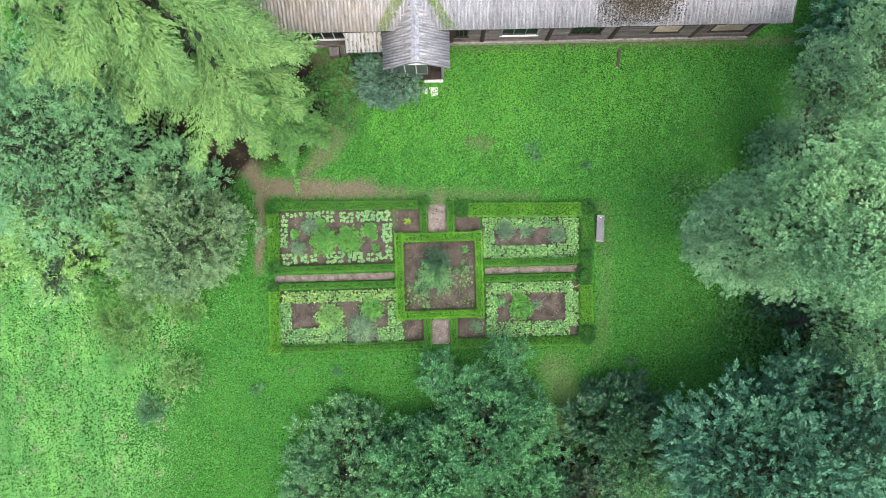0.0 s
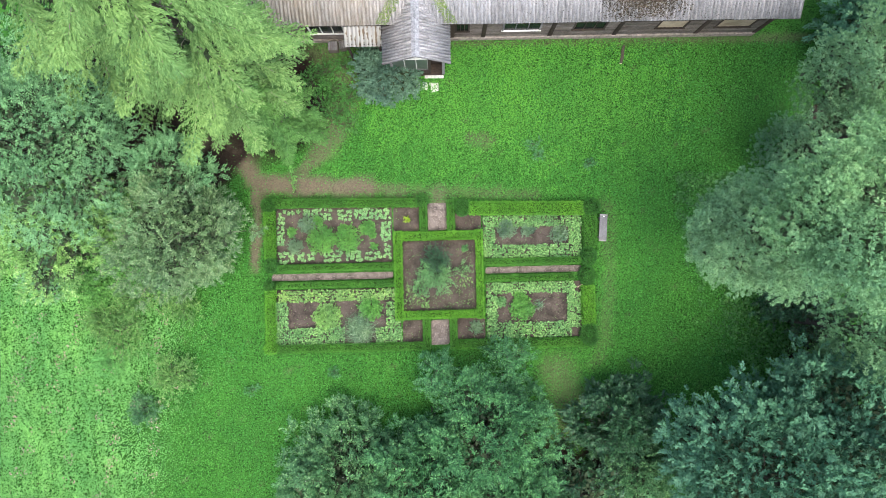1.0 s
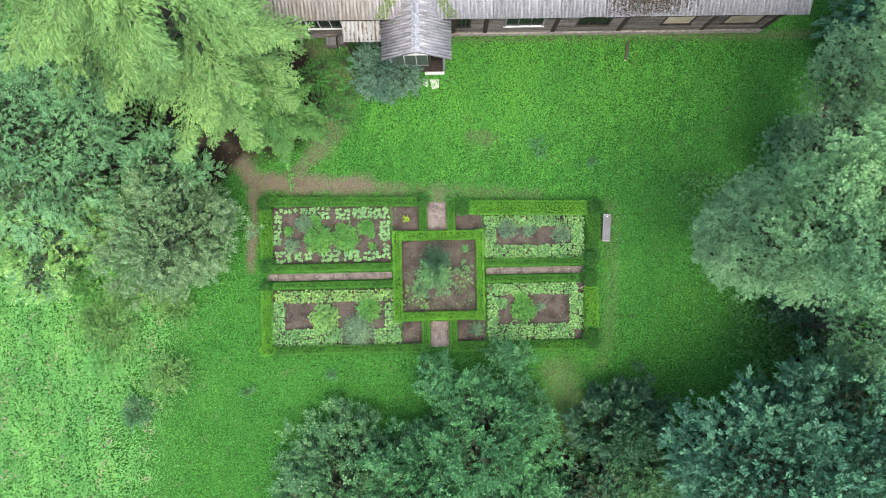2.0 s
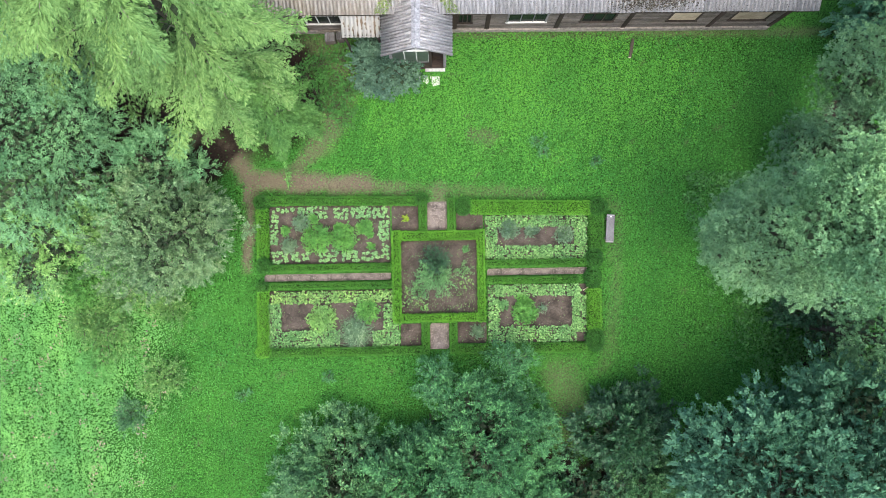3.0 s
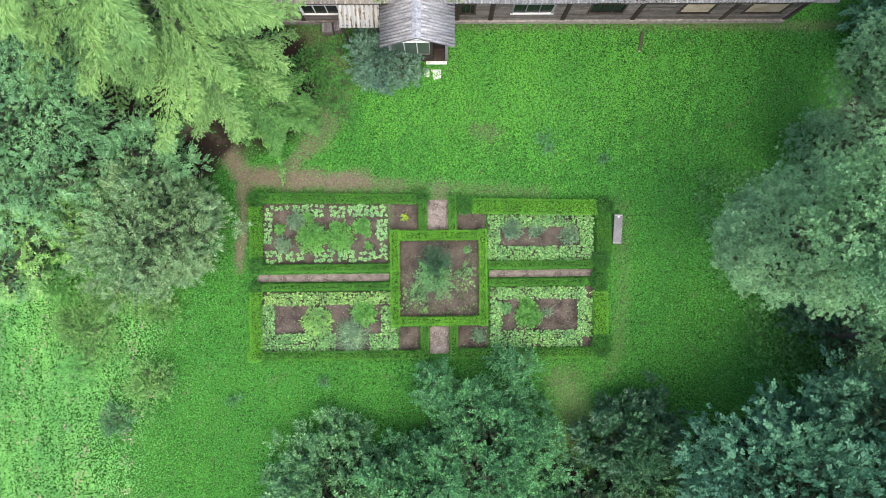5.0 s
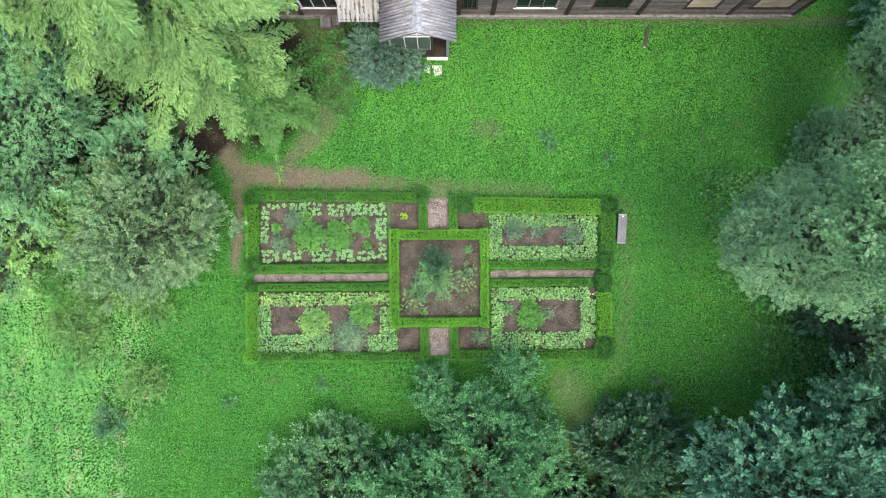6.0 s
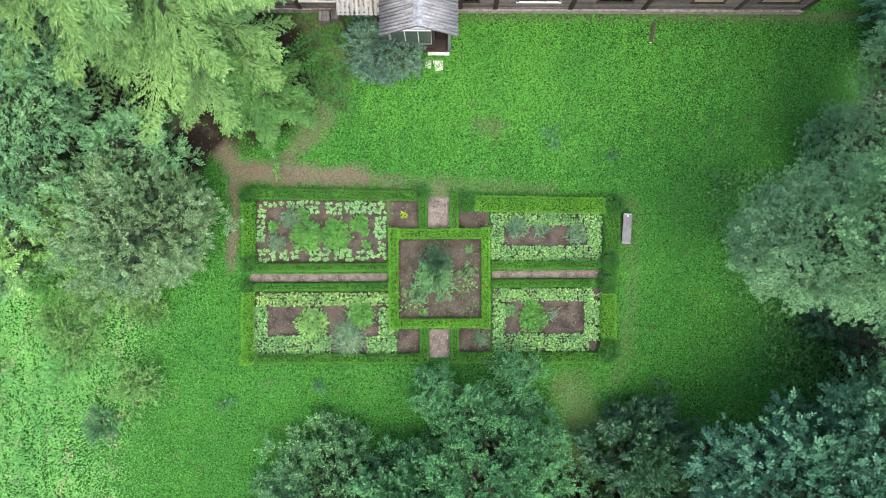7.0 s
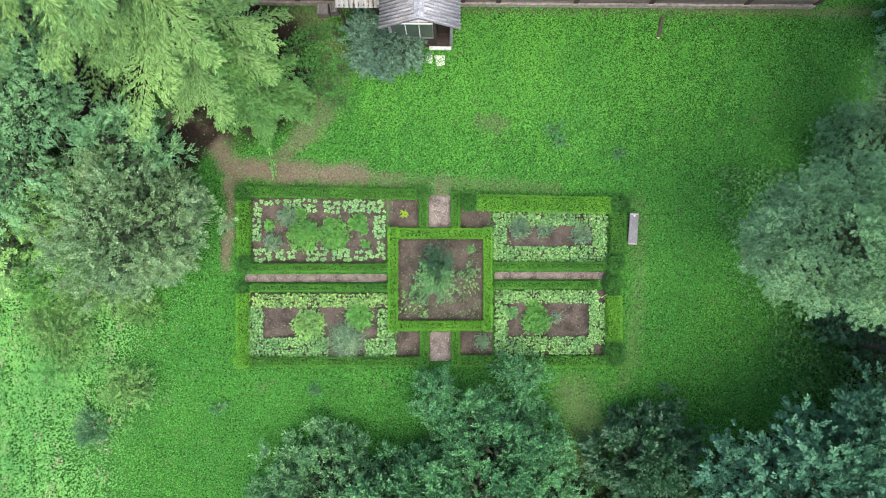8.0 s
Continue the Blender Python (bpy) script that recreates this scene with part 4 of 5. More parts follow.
pine(12.55, 0.6, 10.4, 3.0, [(0.0, 0.8), (0.4, 1.9), (0.75, 2.55), (0.9, 2.3), (1.0, 1.3)], 4600, 0.104, PINE_GREY, 44, "grey-green pine under the tall pale pine", needles=34, foot=(1.5, 0.0))
pine(17.7, 7.6, 12.0, 3.0, [(0.0, 1.2), (0.4, 2.0), (0.75, 2.2), (1.0, 0.7)], 3000, 0.108, PINE_GREY, 42, "grey-green pine at the lawn edge", foot=(2.6, 1.2))
pine(17.4, 4.7, 8.4, 0.6, [(0.0, 1.7), (0.4, 1.95), (0.75, 1.85), (1.0, 0.8)], 2700, 0.104, PINE_GREY, 45, "small grey-green pine at the lawn edge", foot=(1.2, 0.4))
pine(18.2, -3.6, 14.0, 4.0, [(0.0, 1.4), (0.5, 1.8), (1.0, 0.6)], 2200, 0.108, PINE, 43, "pale green pine in the dense stand")
broadleaf("lilac_bush", -3.0, 9.1, 1.7, 0.1, scaled(ROUND, 1.65), 2700, 0.26, LILAC, 51, "blue-grey lilac bush beside the wooden porch", "bush", 3, 0.42, 0.75, 0.3)

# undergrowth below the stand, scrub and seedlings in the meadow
# the two at y -12.3 are added, dark-leaved, to fill a dark gap
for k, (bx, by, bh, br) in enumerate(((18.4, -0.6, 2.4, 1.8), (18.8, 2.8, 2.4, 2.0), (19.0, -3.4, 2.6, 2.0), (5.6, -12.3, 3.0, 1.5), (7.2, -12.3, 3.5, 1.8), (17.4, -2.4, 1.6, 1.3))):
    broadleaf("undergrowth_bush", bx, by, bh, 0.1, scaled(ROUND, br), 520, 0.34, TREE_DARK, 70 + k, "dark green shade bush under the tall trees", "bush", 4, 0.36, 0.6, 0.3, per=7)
for k, (bx, by, bh, br, mat) in enumerate(((-16.6, -4.3, 1.5, 1.2, SCRUB), (-17.6, -4.0, 1.3, 0.9, SCRUB), (-13.9, -6.6, 1.2, 1.15, SCRUB), (-15.5, -8.4, 1.0, 0.75, TREE_MID), (-15.9, -2.6, 1.2, 1.2, SCRUB), (-17.9, -2.3, 1.0, 0.9, HERB), (-13.6, -3.0, 0.7, 0.9, SCRUB), (-17.2, -6.0, 0.9, 0.9, MEADOW), (-20.5, -1.6, 1.4, 1.5, TREE_LIGHT), (-23.5, 0.2, 2.6, 2.2, WEED))):
    broadleaf("meadow_shrub", bx, by, bh, 0.05, scaled(ROUND, br), int(620 * br), 0.22, mat, 90 + k, "low yellowish green shrub growing wild in the meadow", "bush", 4, 0.36, 0.5, 0.25, radius=0.018, per=6)
for k, (bx, by, br) in enumerate(((4.72, 5.42, 0.35), (7.6, 4.42, 0.35), (-5.66, -6.48, 0.4), (-9.9, -7.5, 0.4), (5.0, 4.9, 0.25))):
    broadleaf("weed_clump", bx, by, 0.28, 0.02, scaled(ROUND, br), 70, 0.13, TREE_BLUE, 110 + k, "dark green broadleaf weed patch in the lawn", "weed", 3, 0.5, 0.6, 0.12, radius=0.01, per=6)
for k, (bx, by, br) in enumerate(((-6.3, 9.2, 0.8), (-5.8, 8.3, 0.7), (-6.4, 7.5, 0.8), (-5.4, 7.1, 0.6), (-5.2, 9.5, 0.5), (-5.0, 6.5, 0.6), (-4.9, 7.9, 0.5), (-6.9, 8.6, 0.7))):
    broadleaf("weed_clump", bx, by, 0.4, 0.02, scaled(ROUND, br), 160, 0.16, SHADE_WEED, 130 + k, "rough green weeds growing between spruce and lilac", "weed", 3, 0.45, 0.6, 0.2, radius=0.01, per=6)


def leaning_sapling(x, y, h, run):
    """A thin shoot bent over towards the north, leaves in pairs along it."""
    t = thing("sapling", pose(x, y, 0), "slender green sapling bent over beside the trodden path", "sapling")
    rng = np.random.default_rng(120)
    u = np.linspace(0, 1, 9)
    line = np.stack([0.06 * np.sin(u * 5), run * u ** 1.4, h * np.sin(u * 1.9) / 0.95], 1)
    part("stem", tube(line, np.linspace(0.014, 0.004, 9), 5), BARK, t)
    q = np.sort(rng.uniform(0.08, 1, 70))
    roots = np.stack([np.interp(q, u, line[:, k]) for k in range(3)], 1)
    way = unit(rng.normal(0, 0.8, roots.shape) + np.array([0, 0.5, 0.1]))
    part("foliage", spray(leafy_sprig(rng, 3, 0.4, 0.5), roots, way, unit(rng.normal(0, 0.3, roots.shape) + np.array([0, 0, 1.0])), rng.uniform(0.12, 0.22, 70)), HERB, t)


leaning_sapling(-7.75, 2.85, 0.9, 2.0)


# ---- planting in the beds ----
def lay(tmpl, pts, rng, size):
    ph = rng.uniform(0, 6.28, len(pts))
    fwd = np.stack([np.cos(ph), np.sin(ph), np.zeros(len(pts))], 1)
    up = unit(np.stack([rng.normal(0, 0.2, len(pts)), rng.normal(0, 0.2, len(pts)), np.ones(len(pts))], 1))
    return spray(tmpl, pts, fwd, up, size)


def packed(rng, rects, gap):
    """Places filling some rectangles at a loose spacing."""
    out = []
    for x0, y0, x1, y1 in rects:
        nx, ny = max(1, round((x1 - x0) / gap)), max(1, round((y1 - y0) / gap))
        for i in range(nx):
            for j in range(ny):
                out.append((x0 + (i + 0.5 + rng.uniform(-0.3, 0.3)) * (x1 - x0) / nx, y0 + (j + 0.5 + rng.uniform(-0.3, 0.3)) * (y1 - y0) / ny))
    return np.array(out)


ROSETTES = [
    (-8.46, 1.90, -7.37, 2.20), (-8.51, 1.47, -8.16, 1.90), (-7.19, 1.65, -5.67, 2.25), (-5.42, 1.60, -4.59, 2.20),
    (-4.46, 1.65, -3.52, 2.20), (-3.39, 1.60, -2.58, 2.18), (-3.14, 0.48, -2.58, 1.52), (-3.01, -0.48, -2.53, 0.35),
    (-8.51, -0.56, -7.65, 0.03), (-7.52, -0.51, -6.61, -0.03), (-6.16, -0.53, -5.17, 0.08), (-4.97, -0.53, -4.10, 0.03),
    (-3.95, -0.48, -3.14, -0.05), (-8.56, 0.41, -8.21, 1.34),
]


def rosette_plants():
    rng = np.random.default_rng(7)
    masters = []
    for k in range(6):
        leaves = []
        for q in range(4):
            a = q * 1.6 + rng.uniform(0, 1)
            root = np.array([[0.075 * math.cos(a), 0.075 * math.sin(a), 0.05 + 0.03 * q]])
            leaves.append(lay(rosette(rng, 8, 0.95, 0.5), root, rng, np.array([0.10])))
        masters.append(mesh_of("leaves", *merge(leaves), ROSETTE))
        masters[-1].name = "rosette_leaves"
    stem = box(-0.012, -0.012, 0, 0.012, 0.012, 0.08)
    stem_mesh = bpy.data.meshes.new("rosette_stem")
    stem.to_mesh(stem_mesh), stem.free()
    stem_mesh.materials.append(HERB)
    for x, y in packed(rng, ROSETTES, 0.205):
        s = rng.uniform(0.62, 0.95)
        t = thing("rosette_plant", GARDEN @ pose(x, y, 0.02, 0, 0, rng.uniform(0, 360)) @ Matrix.Scale(s, 4), "small pale green rosette plant in the earth bed", "plant", "rosette plants edging the bed")
        part("stem", stem_mesh, HERB, t)
        part("foliage", masters[rng.integers(0, 6)], ROSETTE, t)


rosette_plants()

BANDS = {
    "west_top": [(-8.54, -2.63, -2.38, -2.00)],
    "west": [(-8.79, -4.03, -8.06, -2.63), (-8.71, -4.84, -5.12, -3.98), (-3.52, -4.84, -2.13, -4.03), (-2.94, -4.08, -2.23, -2.69)],
    "north": [(2.23, 1.04, 7.35, 1.65), (2.23, 0.10, 2.84, 1.04), (6.69, 0.10, 7.35, 1.04), (2.23, -0.56, 7.35, 0.13)],
    "east": [(2.33, -2.41, 6.94, -1.85), (2.33, -3.95, 2.89, -2.41), (6.54, -4.28, 7.24, -2.41), (2.33, -4.74, 6.74, -3.93)],
}
for k, (side, rects) in enumerate(BANDS.items()):
    rng = np.random.default_rng(130 + k)
    spots = packed(rng, rects, 0.118)
    spots = spots[rng.uniform(0, 1, len(spots)) < 0.97]
    z = 0.12 + 0.10 * waves(spots[:, 0], spots[:, 1], 0.5, 80 + k) + rng.uniform(0, 0.08, len(spots))
    pts = np.column_stack([spots, z])
    size = rng.uniform(0.08, 0.125, len(pts)) * (1 + 0.25 * waves(spots[:, 0], spots[:, 1], 1.2, 90 + k))
    which = rng.integers(0, 6, len(pts))
    pieces = [lay(rosette(rng, 8, 0.95, 0.5), pts[which == q], rng, size[which == q]) for q in range(6)]
    ob = new("border_planting", mesh_of("border_planting", *merge(pieces), BORDER_GOLD if side == "west_top" else BORDER))
    ob.matrix_basis = GARDEN
    tagged(ob, "dense border of pale green leafy bedding plants", "plants", kind="stuff")


def herb(x, y, r, h, material, seed, label, n=None, size=0.115, wide=0.6, leaf=0.46):
    """A soft clump of herbs: stems from one root, each with leafy tips."""
    rng = np.random.default_rng(seed)
    t = thing("herb_clump", GARDEN @ pose(x, y, 0.01), label, "plant", "herbs in the garden beds")
    n = n or int(1300 * r * r) + 50
    rr, ph = r * np.sqrt(rng.uniform(0, 1, n)) * (1 + 0.18 * np.sin(rng.uniform(0, 6.28, n) * 3)), rng.uniform(0, 6.28, n)
    z = h * (1 - 0.55 * (rr / r) ** 2) * rng.uniform(0.35, 1.05, n)
    pts = np.stack([rr * np.cos(ph), rr * np.sin(ph), z], 1)
    out = unit(np.array([0, 0, 0.35]) + rng.normal(0, 0.7, (n, 3)))
    up = unit(rng.normal(0, 0.4, (n, 3)) + np.array([0, 0, 1.0]))
    which = rng.integers(0, 4, n)
    pieces = [spray(leafy_sprig(rng, 4, leaf, wide), pts[which == k], out[which == k], up[which == k], size * rng.uniform(0.7, 1.3, (which == k).sum())) for k in range(4)]
    stems = [tube(np.array([pts[i] * (0.15, 0.15, 0.0), pts[i] * (0.7, 0.7, 0.6), pts[i]]), np.array([0.008, 0.006, 0.003]), 3) for i in range(0, n, 4)]
    part("stem", merge(stems), HERB, t)
    part("foliage", merge(pieces), material, t)


GREEN, GREYISH = "fresh green herb clump in the earth bed", "grey-green feathery herb clump in the earth bed"
HERBS = [
    (-6.19, 0.66, 0.71, 0.5, HERB, GREEN), (-6.37, 1.60, 0.23, 0.35, HERB, GREEN), (-4.87, 0.66, 0.66, 0.45, HERB, GREEN),
    (-6.95, 1.42, 0.41, 0.55, GREY_HERB, GREYISH), (-7.61, 0.28, 0.38, 0.35, GREY_HERB, GREYISH), (-7.77, 1.04, 0.23, 0.25, HERB, GREEN),
    (-3.81, 1.19, 0.38, 0.3, HERB, GREEN), (-5.15, 1.24, 0.18, 0.2, HERB, GREEN), (-3.53, 0.81, 0.13, 0.15, HERB, GREEN), (-3.50, 0.23, 0.15, 0.15, HERB, GREEN),
    (-6.01, -3.40, 0.69, 0.4, WEED, "yellowish green herb clump in the earth bed"), (-3.76, -3.02, 0.60, 0.35, HERB, GREEN), (4.16, -3.22, 0.61, 0.45, HERB, GREEN),
    (4.09, -2.64, 0.36, 0.3, HERB, GREEN), (3.45, 1.00, 0.5, 0.3, GREY_HERB, GREYISH), (6.24, 0.66, 0.45, 0.35, GREY_HERB, GREYISH), (4.59, 0.91, 0.34, 0.25, GREY_HERB, GREYISH),
    (3.07, -2.89, 0.25, 0.2, SHRUB, GREEN), (1.78, -4.16, 0.33, 0.35, GREY_HERB, GREYISH), (1.25, 0.0, 0.15, 0.15, SHRUB, GREEN),
    (-1.55, -2.35, 0.5, 0.3, WEED, "thin pale weeds on bare earth"), (1.2, -1.6, 0.45, 0.25, WEED, "thin pale weeds on bare earth"), (-0.9, -2.8, 0.3, 0.2, WEED, "thin pale weeds on bare earth"),
]
for k, (x, y, r, h, mat, label) in enumerate(HERBS):
    herb(x, y, r, h, mat, 200 + k, label, n=26 if "thin" in label else None)
herb(-1.73, 1.58, 0.15, 0.2, GOLD, 240, "golden yellow leafed plant alone on bare earth", 24, 0.12, 0.6)


def tuft_grass(x, y, r, h, n, material, seed, label):
    """A fountain of long arching blades from one root."""
    rng = np.random.default_rng(seed)
    t = thing("ornamental_grass", GARDEN @ pose(x, y, 0), label, "grass")
    ph, far, tall = rng.uniform(0, 6.28, n), r * rng.uniform(0.2, 0.85, n), h * rng.uniform(0.6, 1.1, n)
    wide = rng.uniform(0.014, 0.036, n)
    u = np.linspace(0, 1, 5)
    out = np.stack([np.cos(ph), np.sin(ph), 0 * ph], 1)
    side = np.stack([-np.sin(ph), np.cos(ph), 0 * ph], 1)
    bend = rng.normal(0, 0.5, n) * far
    line = (side * bend[:, None])[:, None] * (u ** 2)[None, :, None] + out[:, None] * (far[:, None] * u ** 1.3)[..., None] + np.array([0, 0, 1.0]) * (tall[:, None] * (1.9 * u - 1.55 * u ** 2))[..., None]
    half = (side * wide[:, None] / 2)[:, None] * (1 - 0.85 * u ** 2)[None, :, None]
    line = line + np.concatenate([rng.normal(0, 0.27 * r, (n, 2)), np.zeros((n, 1))], 1)[:, None]
    v = np.stack([line - half, line + half], 2).reshape(-1, 3)
    f = [(b, b + 1, b + 3, b + 2) for k in range(n) for b in range(k * 10, k * 10 + 8, 2)]
    part("blades", (v, np.array(f)), material, t)
    crown = bmesh.new()
    bmesh.ops.create_icosphere(crown, subdivisions=2, radius=0.09)
    for vert in crown.verts:
        vert.co.z = max(0, vert.co.z * 0.7)
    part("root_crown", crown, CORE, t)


tuft_grass(-4.34, -4.16, 0.95, 0.62, 850, GRASSY, 301, "grey-green fountain of arching ornamental grass in the bed")
tuft_grass(5.10, -3.05, 0.40, 0.35, 60, GREY_HERB, 302, "small wispy grey-green grass tuft on bare earth")



def cane_shrub(x, y, r, h, canes, material, seed, label, pull=(0.0, 0.0), sprig=0.17):
    """A loose shrub: canes arching from one root, short leafy shoots along each."""
    rng = np.random.default_rng(seed)
    t = thing("rose_shrub", GARDEN @ pose(x, y, 0.01), label, "shrub")
    u = np.linspace(0, 1, 8)
    stems, roots, way = [], [], []
    for k in range(canes):
        a, far, tall = k * 2.4 + rng.uniform(-0.5, 0.5), r * rng.uniform(0.25, 1.08), h * rng.uniform(0.6, 1.1)
        line = np.stack([(far * math.cos(a) + pull[0]) * u ** 1.3, (far * math.sin(a) + pull[1]) * u ** 1.3, tall * np.sin(u * 2.1) / 0.95], 1)
        stems.append(tube(line, np.linspace(0.012, 0.003, 8), 4))
        n = int(10 + 20 * far)
        q = rng.uniform(0.3, 1.0, n)
        at = np.stack([np.interp(q, u, line[:, i]) for i in range(3)], 1)
        roots.append(at + rng.normal(0, 0.045, at.shape))
        way.append(unit(line[-1] - line[-3]) * 0.8 + rng.normal(0, 0.6, at.shape))
    roots, way = np.concatenate(roots), unit(np.concatenate(way))
    up = unit(rng.normal(0, 0.4, roots.shape) + np.array([0, 0, 1.0]))
    which = rng.integers(0, 4, len(roots))
    for cane in stems:
        part("cane", cane, BARK, t)
    part("foliage", merge([spray(leafy_sprig(rng, 4, 0.36, 0.5), roots[which == k], way[which == k], up[which == k], sprig * rng.uniform(0.7, 1.25, (which == k).sum())) for k in range(4)]), material, t)


cane_shrub(-0.25, -0.65, 0.75, 1.5, 44, TREE_DARK, 311, "dark green leafy shrub in the central square bed", (0.05, 0.15), 0.13)
cane_shrub(-0.25, -1.05, 1.12, 1.05, 84, SHRUB, 312, "pale green arching rose shrub in the central square bed", (-0.12, -0.45), 0.12)
cane_shrub(-1.2, -2.0, 0.65, 0.5, 20, SHRUB, 313, "thin pale arching shoots on bare earth", (0.0, -0.2), 0.085)
cane_shrub(1.0, -1.0, 0.6, 0.45, 14, SHRUB, 314, "thin pale arching shoots on bare earth", (0.2, -0.1), 0.085)
herb(4.0, -5.42, 0.16, 0.62, WEED, 241, "small pale flowering plant beside the low hedge", 40, 0.13, 0.7)

# seedlings and litter on the bare earth
def seedlings():
    rng = np.random.default_rng(77)
    for name, n, size, mat, label in (("seedling_weeds", 2600, 0.05, SCRUB, "scattered small weeds on bare earth"), ("earth_litter", 1600, 0.038, LITTER, "dry brown leaf litter on bare earth")):
        pts = []
        for x0, y0, x1, y1 in SOILS:
            k = int(n * (x1 - x0) * (y1 - y0) / 75)
            pts.append(np.stack([rng.uniform(x0 + 0.1, x1 - 0.1, k), rng.uniform(y0 + 0.1, y1 - 0.1, k)], 1))
        p = np.concatenate(pts)
        keep = waves(p[:, 0], p[:, 1], 1.3, 66) + rng.normal(0, 0.3, len(p)) > 0.0
        p = np.column_stack([p[keep], np.full(keep.sum(), 0.05)])
        d = unit(rng.normal(0, 1, p.shape) * np.array([1, 1, 0.4]))
        l = size * rng.uniform(0.6, 1.5, len(p))
        ob = new(name, mesh_of(name, *blades(p, d, sideways(d, rng, 0.7), l, l * 0.6), mat))
        ob.matrix_basis = GARDEN
        tagged(ob, label, "weeds", kind="stuff")


seedlings()
rng = np.random.default_rng(78)
p = np.stack([rng.uniform(-1.95, 1.75, 3000), rng.uniform(-3.2, 0.4, 3000)], 1)
rich = waves(p[:, 0], p[:, 1], 0.9, 67) + np.where(p[:, 1] < -1.6, 0.35, -0.25) + rng.normal(0, 0.35, len(p))
p = np.column_stack([p[rich > 0.35], np.full((rich > 0.35).sum(), 0.05)])
d = unit(rng.normal(0, 1, p.shape) * np.array([1, 1, 0.5]) + np.array([0, 0, 0.2]))
l = rng.uniform(0.03, 0.075, len(p))
weeds = new("seedling_weeds", mesh_of("seedling_weeds", *blades(p, d, sideways(d, rng, 0.7), l, l * 0.55), SCRUB))
weeds.matrix_basis = GARDEN
tagged(weeds, "thin olive weeds spreading over the square bed", "weeds", kind="stuff")

# pale stick by the bed corner
stick = thing("wooden_stick", GARDEN @ pose(7.26, -2.11, 0.05, 0, -4, 31), "pale bare wooden stick lying by the bed corner", "stick")
part("shaft", tube(np.array([(-0.16, 0, 0.02), (0, 0.01, 0.03), (0.16, 0, 0.02)]), np.array([0.028, 0.025, 0.02]), 6), PALEWOOD, stick)


def bench():
    t = thing("garden_bench", GARDEN @ pose(8.45, 0.89, 0, 0, 0, -4.0), "grey weathered plank bench beside the hedge", "bench")
    part("seat", box(-0.2, -0.70, 0.40, 0.2, 0.70, 0.45, 0.008), GREYWOOD, t)
    for y in (-0.5, 0.5):
        part("leg", box(-0.17, y - 0.06, -0.03, 0.17, y + 0.06, 0.40, 0.01), GREYWOOD, t)
    for y in (-0.66, 0.66):
        part("end_board", box(-0.19, y - 0.025, 0.452, 0.19, y + 0.025, 0.462, 0.003), PALEGREY, t, "pale worn end board")
    part("cross_bar", box(-0.03, -0.44, 0.22, 0.03, 0.44, 0.28, 0.006), GREYWOOD, t)
    cup = bmesh.new()
    bmesh.ops.create_cone(cup, cap_ends=True, segments=14, radius1=0.03, radius2=0.036, depth=0.08)
    c = thing("white_cup", GARDEN @ pose(8.48, 1.47, 0.49), "small white cup standing on the grey bench", "cup")
    part("body", cup, WHITE, c)


bench()

log = thing("fallen_log", pose(9.38, 10.2, 0.0, 0, 0, -9), "short weathered log lying in the grass", "log")
part("shaft", tube(np.array([(0, -0.47, 0.05), (0.02, -0.1, 0.07), (-0.01, 0.2, 0.06), (0.02, 0.47, 0.05)]), np.array([0.075, 0.09, 0.085, 0.06]), 8), BARK, log)
part("sawn_end", tube(np.array([(0, -0.475, 0.05), (0, -0.49, 0.05), (0, -0.492, 0.05)]), np.array([0.074, 0.07, 0.002]), 8), PALEWOOD, log, "pale sawn end")

# ---- house ----
HOUSE = pose(0.0, 11.01, 0, 0, 0, 1.2)
EAVE, RIDGE, DEPTH, WEST, EAST, OVER = 3.7, 6.3, 9.0, -9.6, 16.17, 0.55
house = thing("wooden_house", HOUSE, "long weathered timber house with grey corrugated roof", "house")
SLOPE = math.atan2(RIDGE - EAVE, DEPTH / 2 + OVER)
RUN = math.hypot(RIDGE - EAVE, DEPTH / 2 + OVER)


def sheet(width, length, pitch=0.177, depth=0.05, thick=0.006):
    """A corrugated sheet: ribs run along y, lower end at y = 0."""
    n = int(round(width / pitch)) * 6 + 1
    x = np.linspace(0, width, n)
    z = depth * np.sin(x / pitch * 2 * np.pi)
    rows = [(0.0, 0.0), (length, 0.0), (length, -thick), (0.0, -thick)]
    v = np.array([(a, yy, b + dz) for yy, dz in rows for a, b in zip(x, z)])
    f = [(r % 4 * n + i, r % 4 * n + i + 1, (r + 1) % 4 * n + i + 1, (r + 1) % 4 * n + i) for r in (0, 2, 3) for i in range(n - 1)]
    return mesh_of("sheet", v, np.array(f), SLATE, smooth=False)


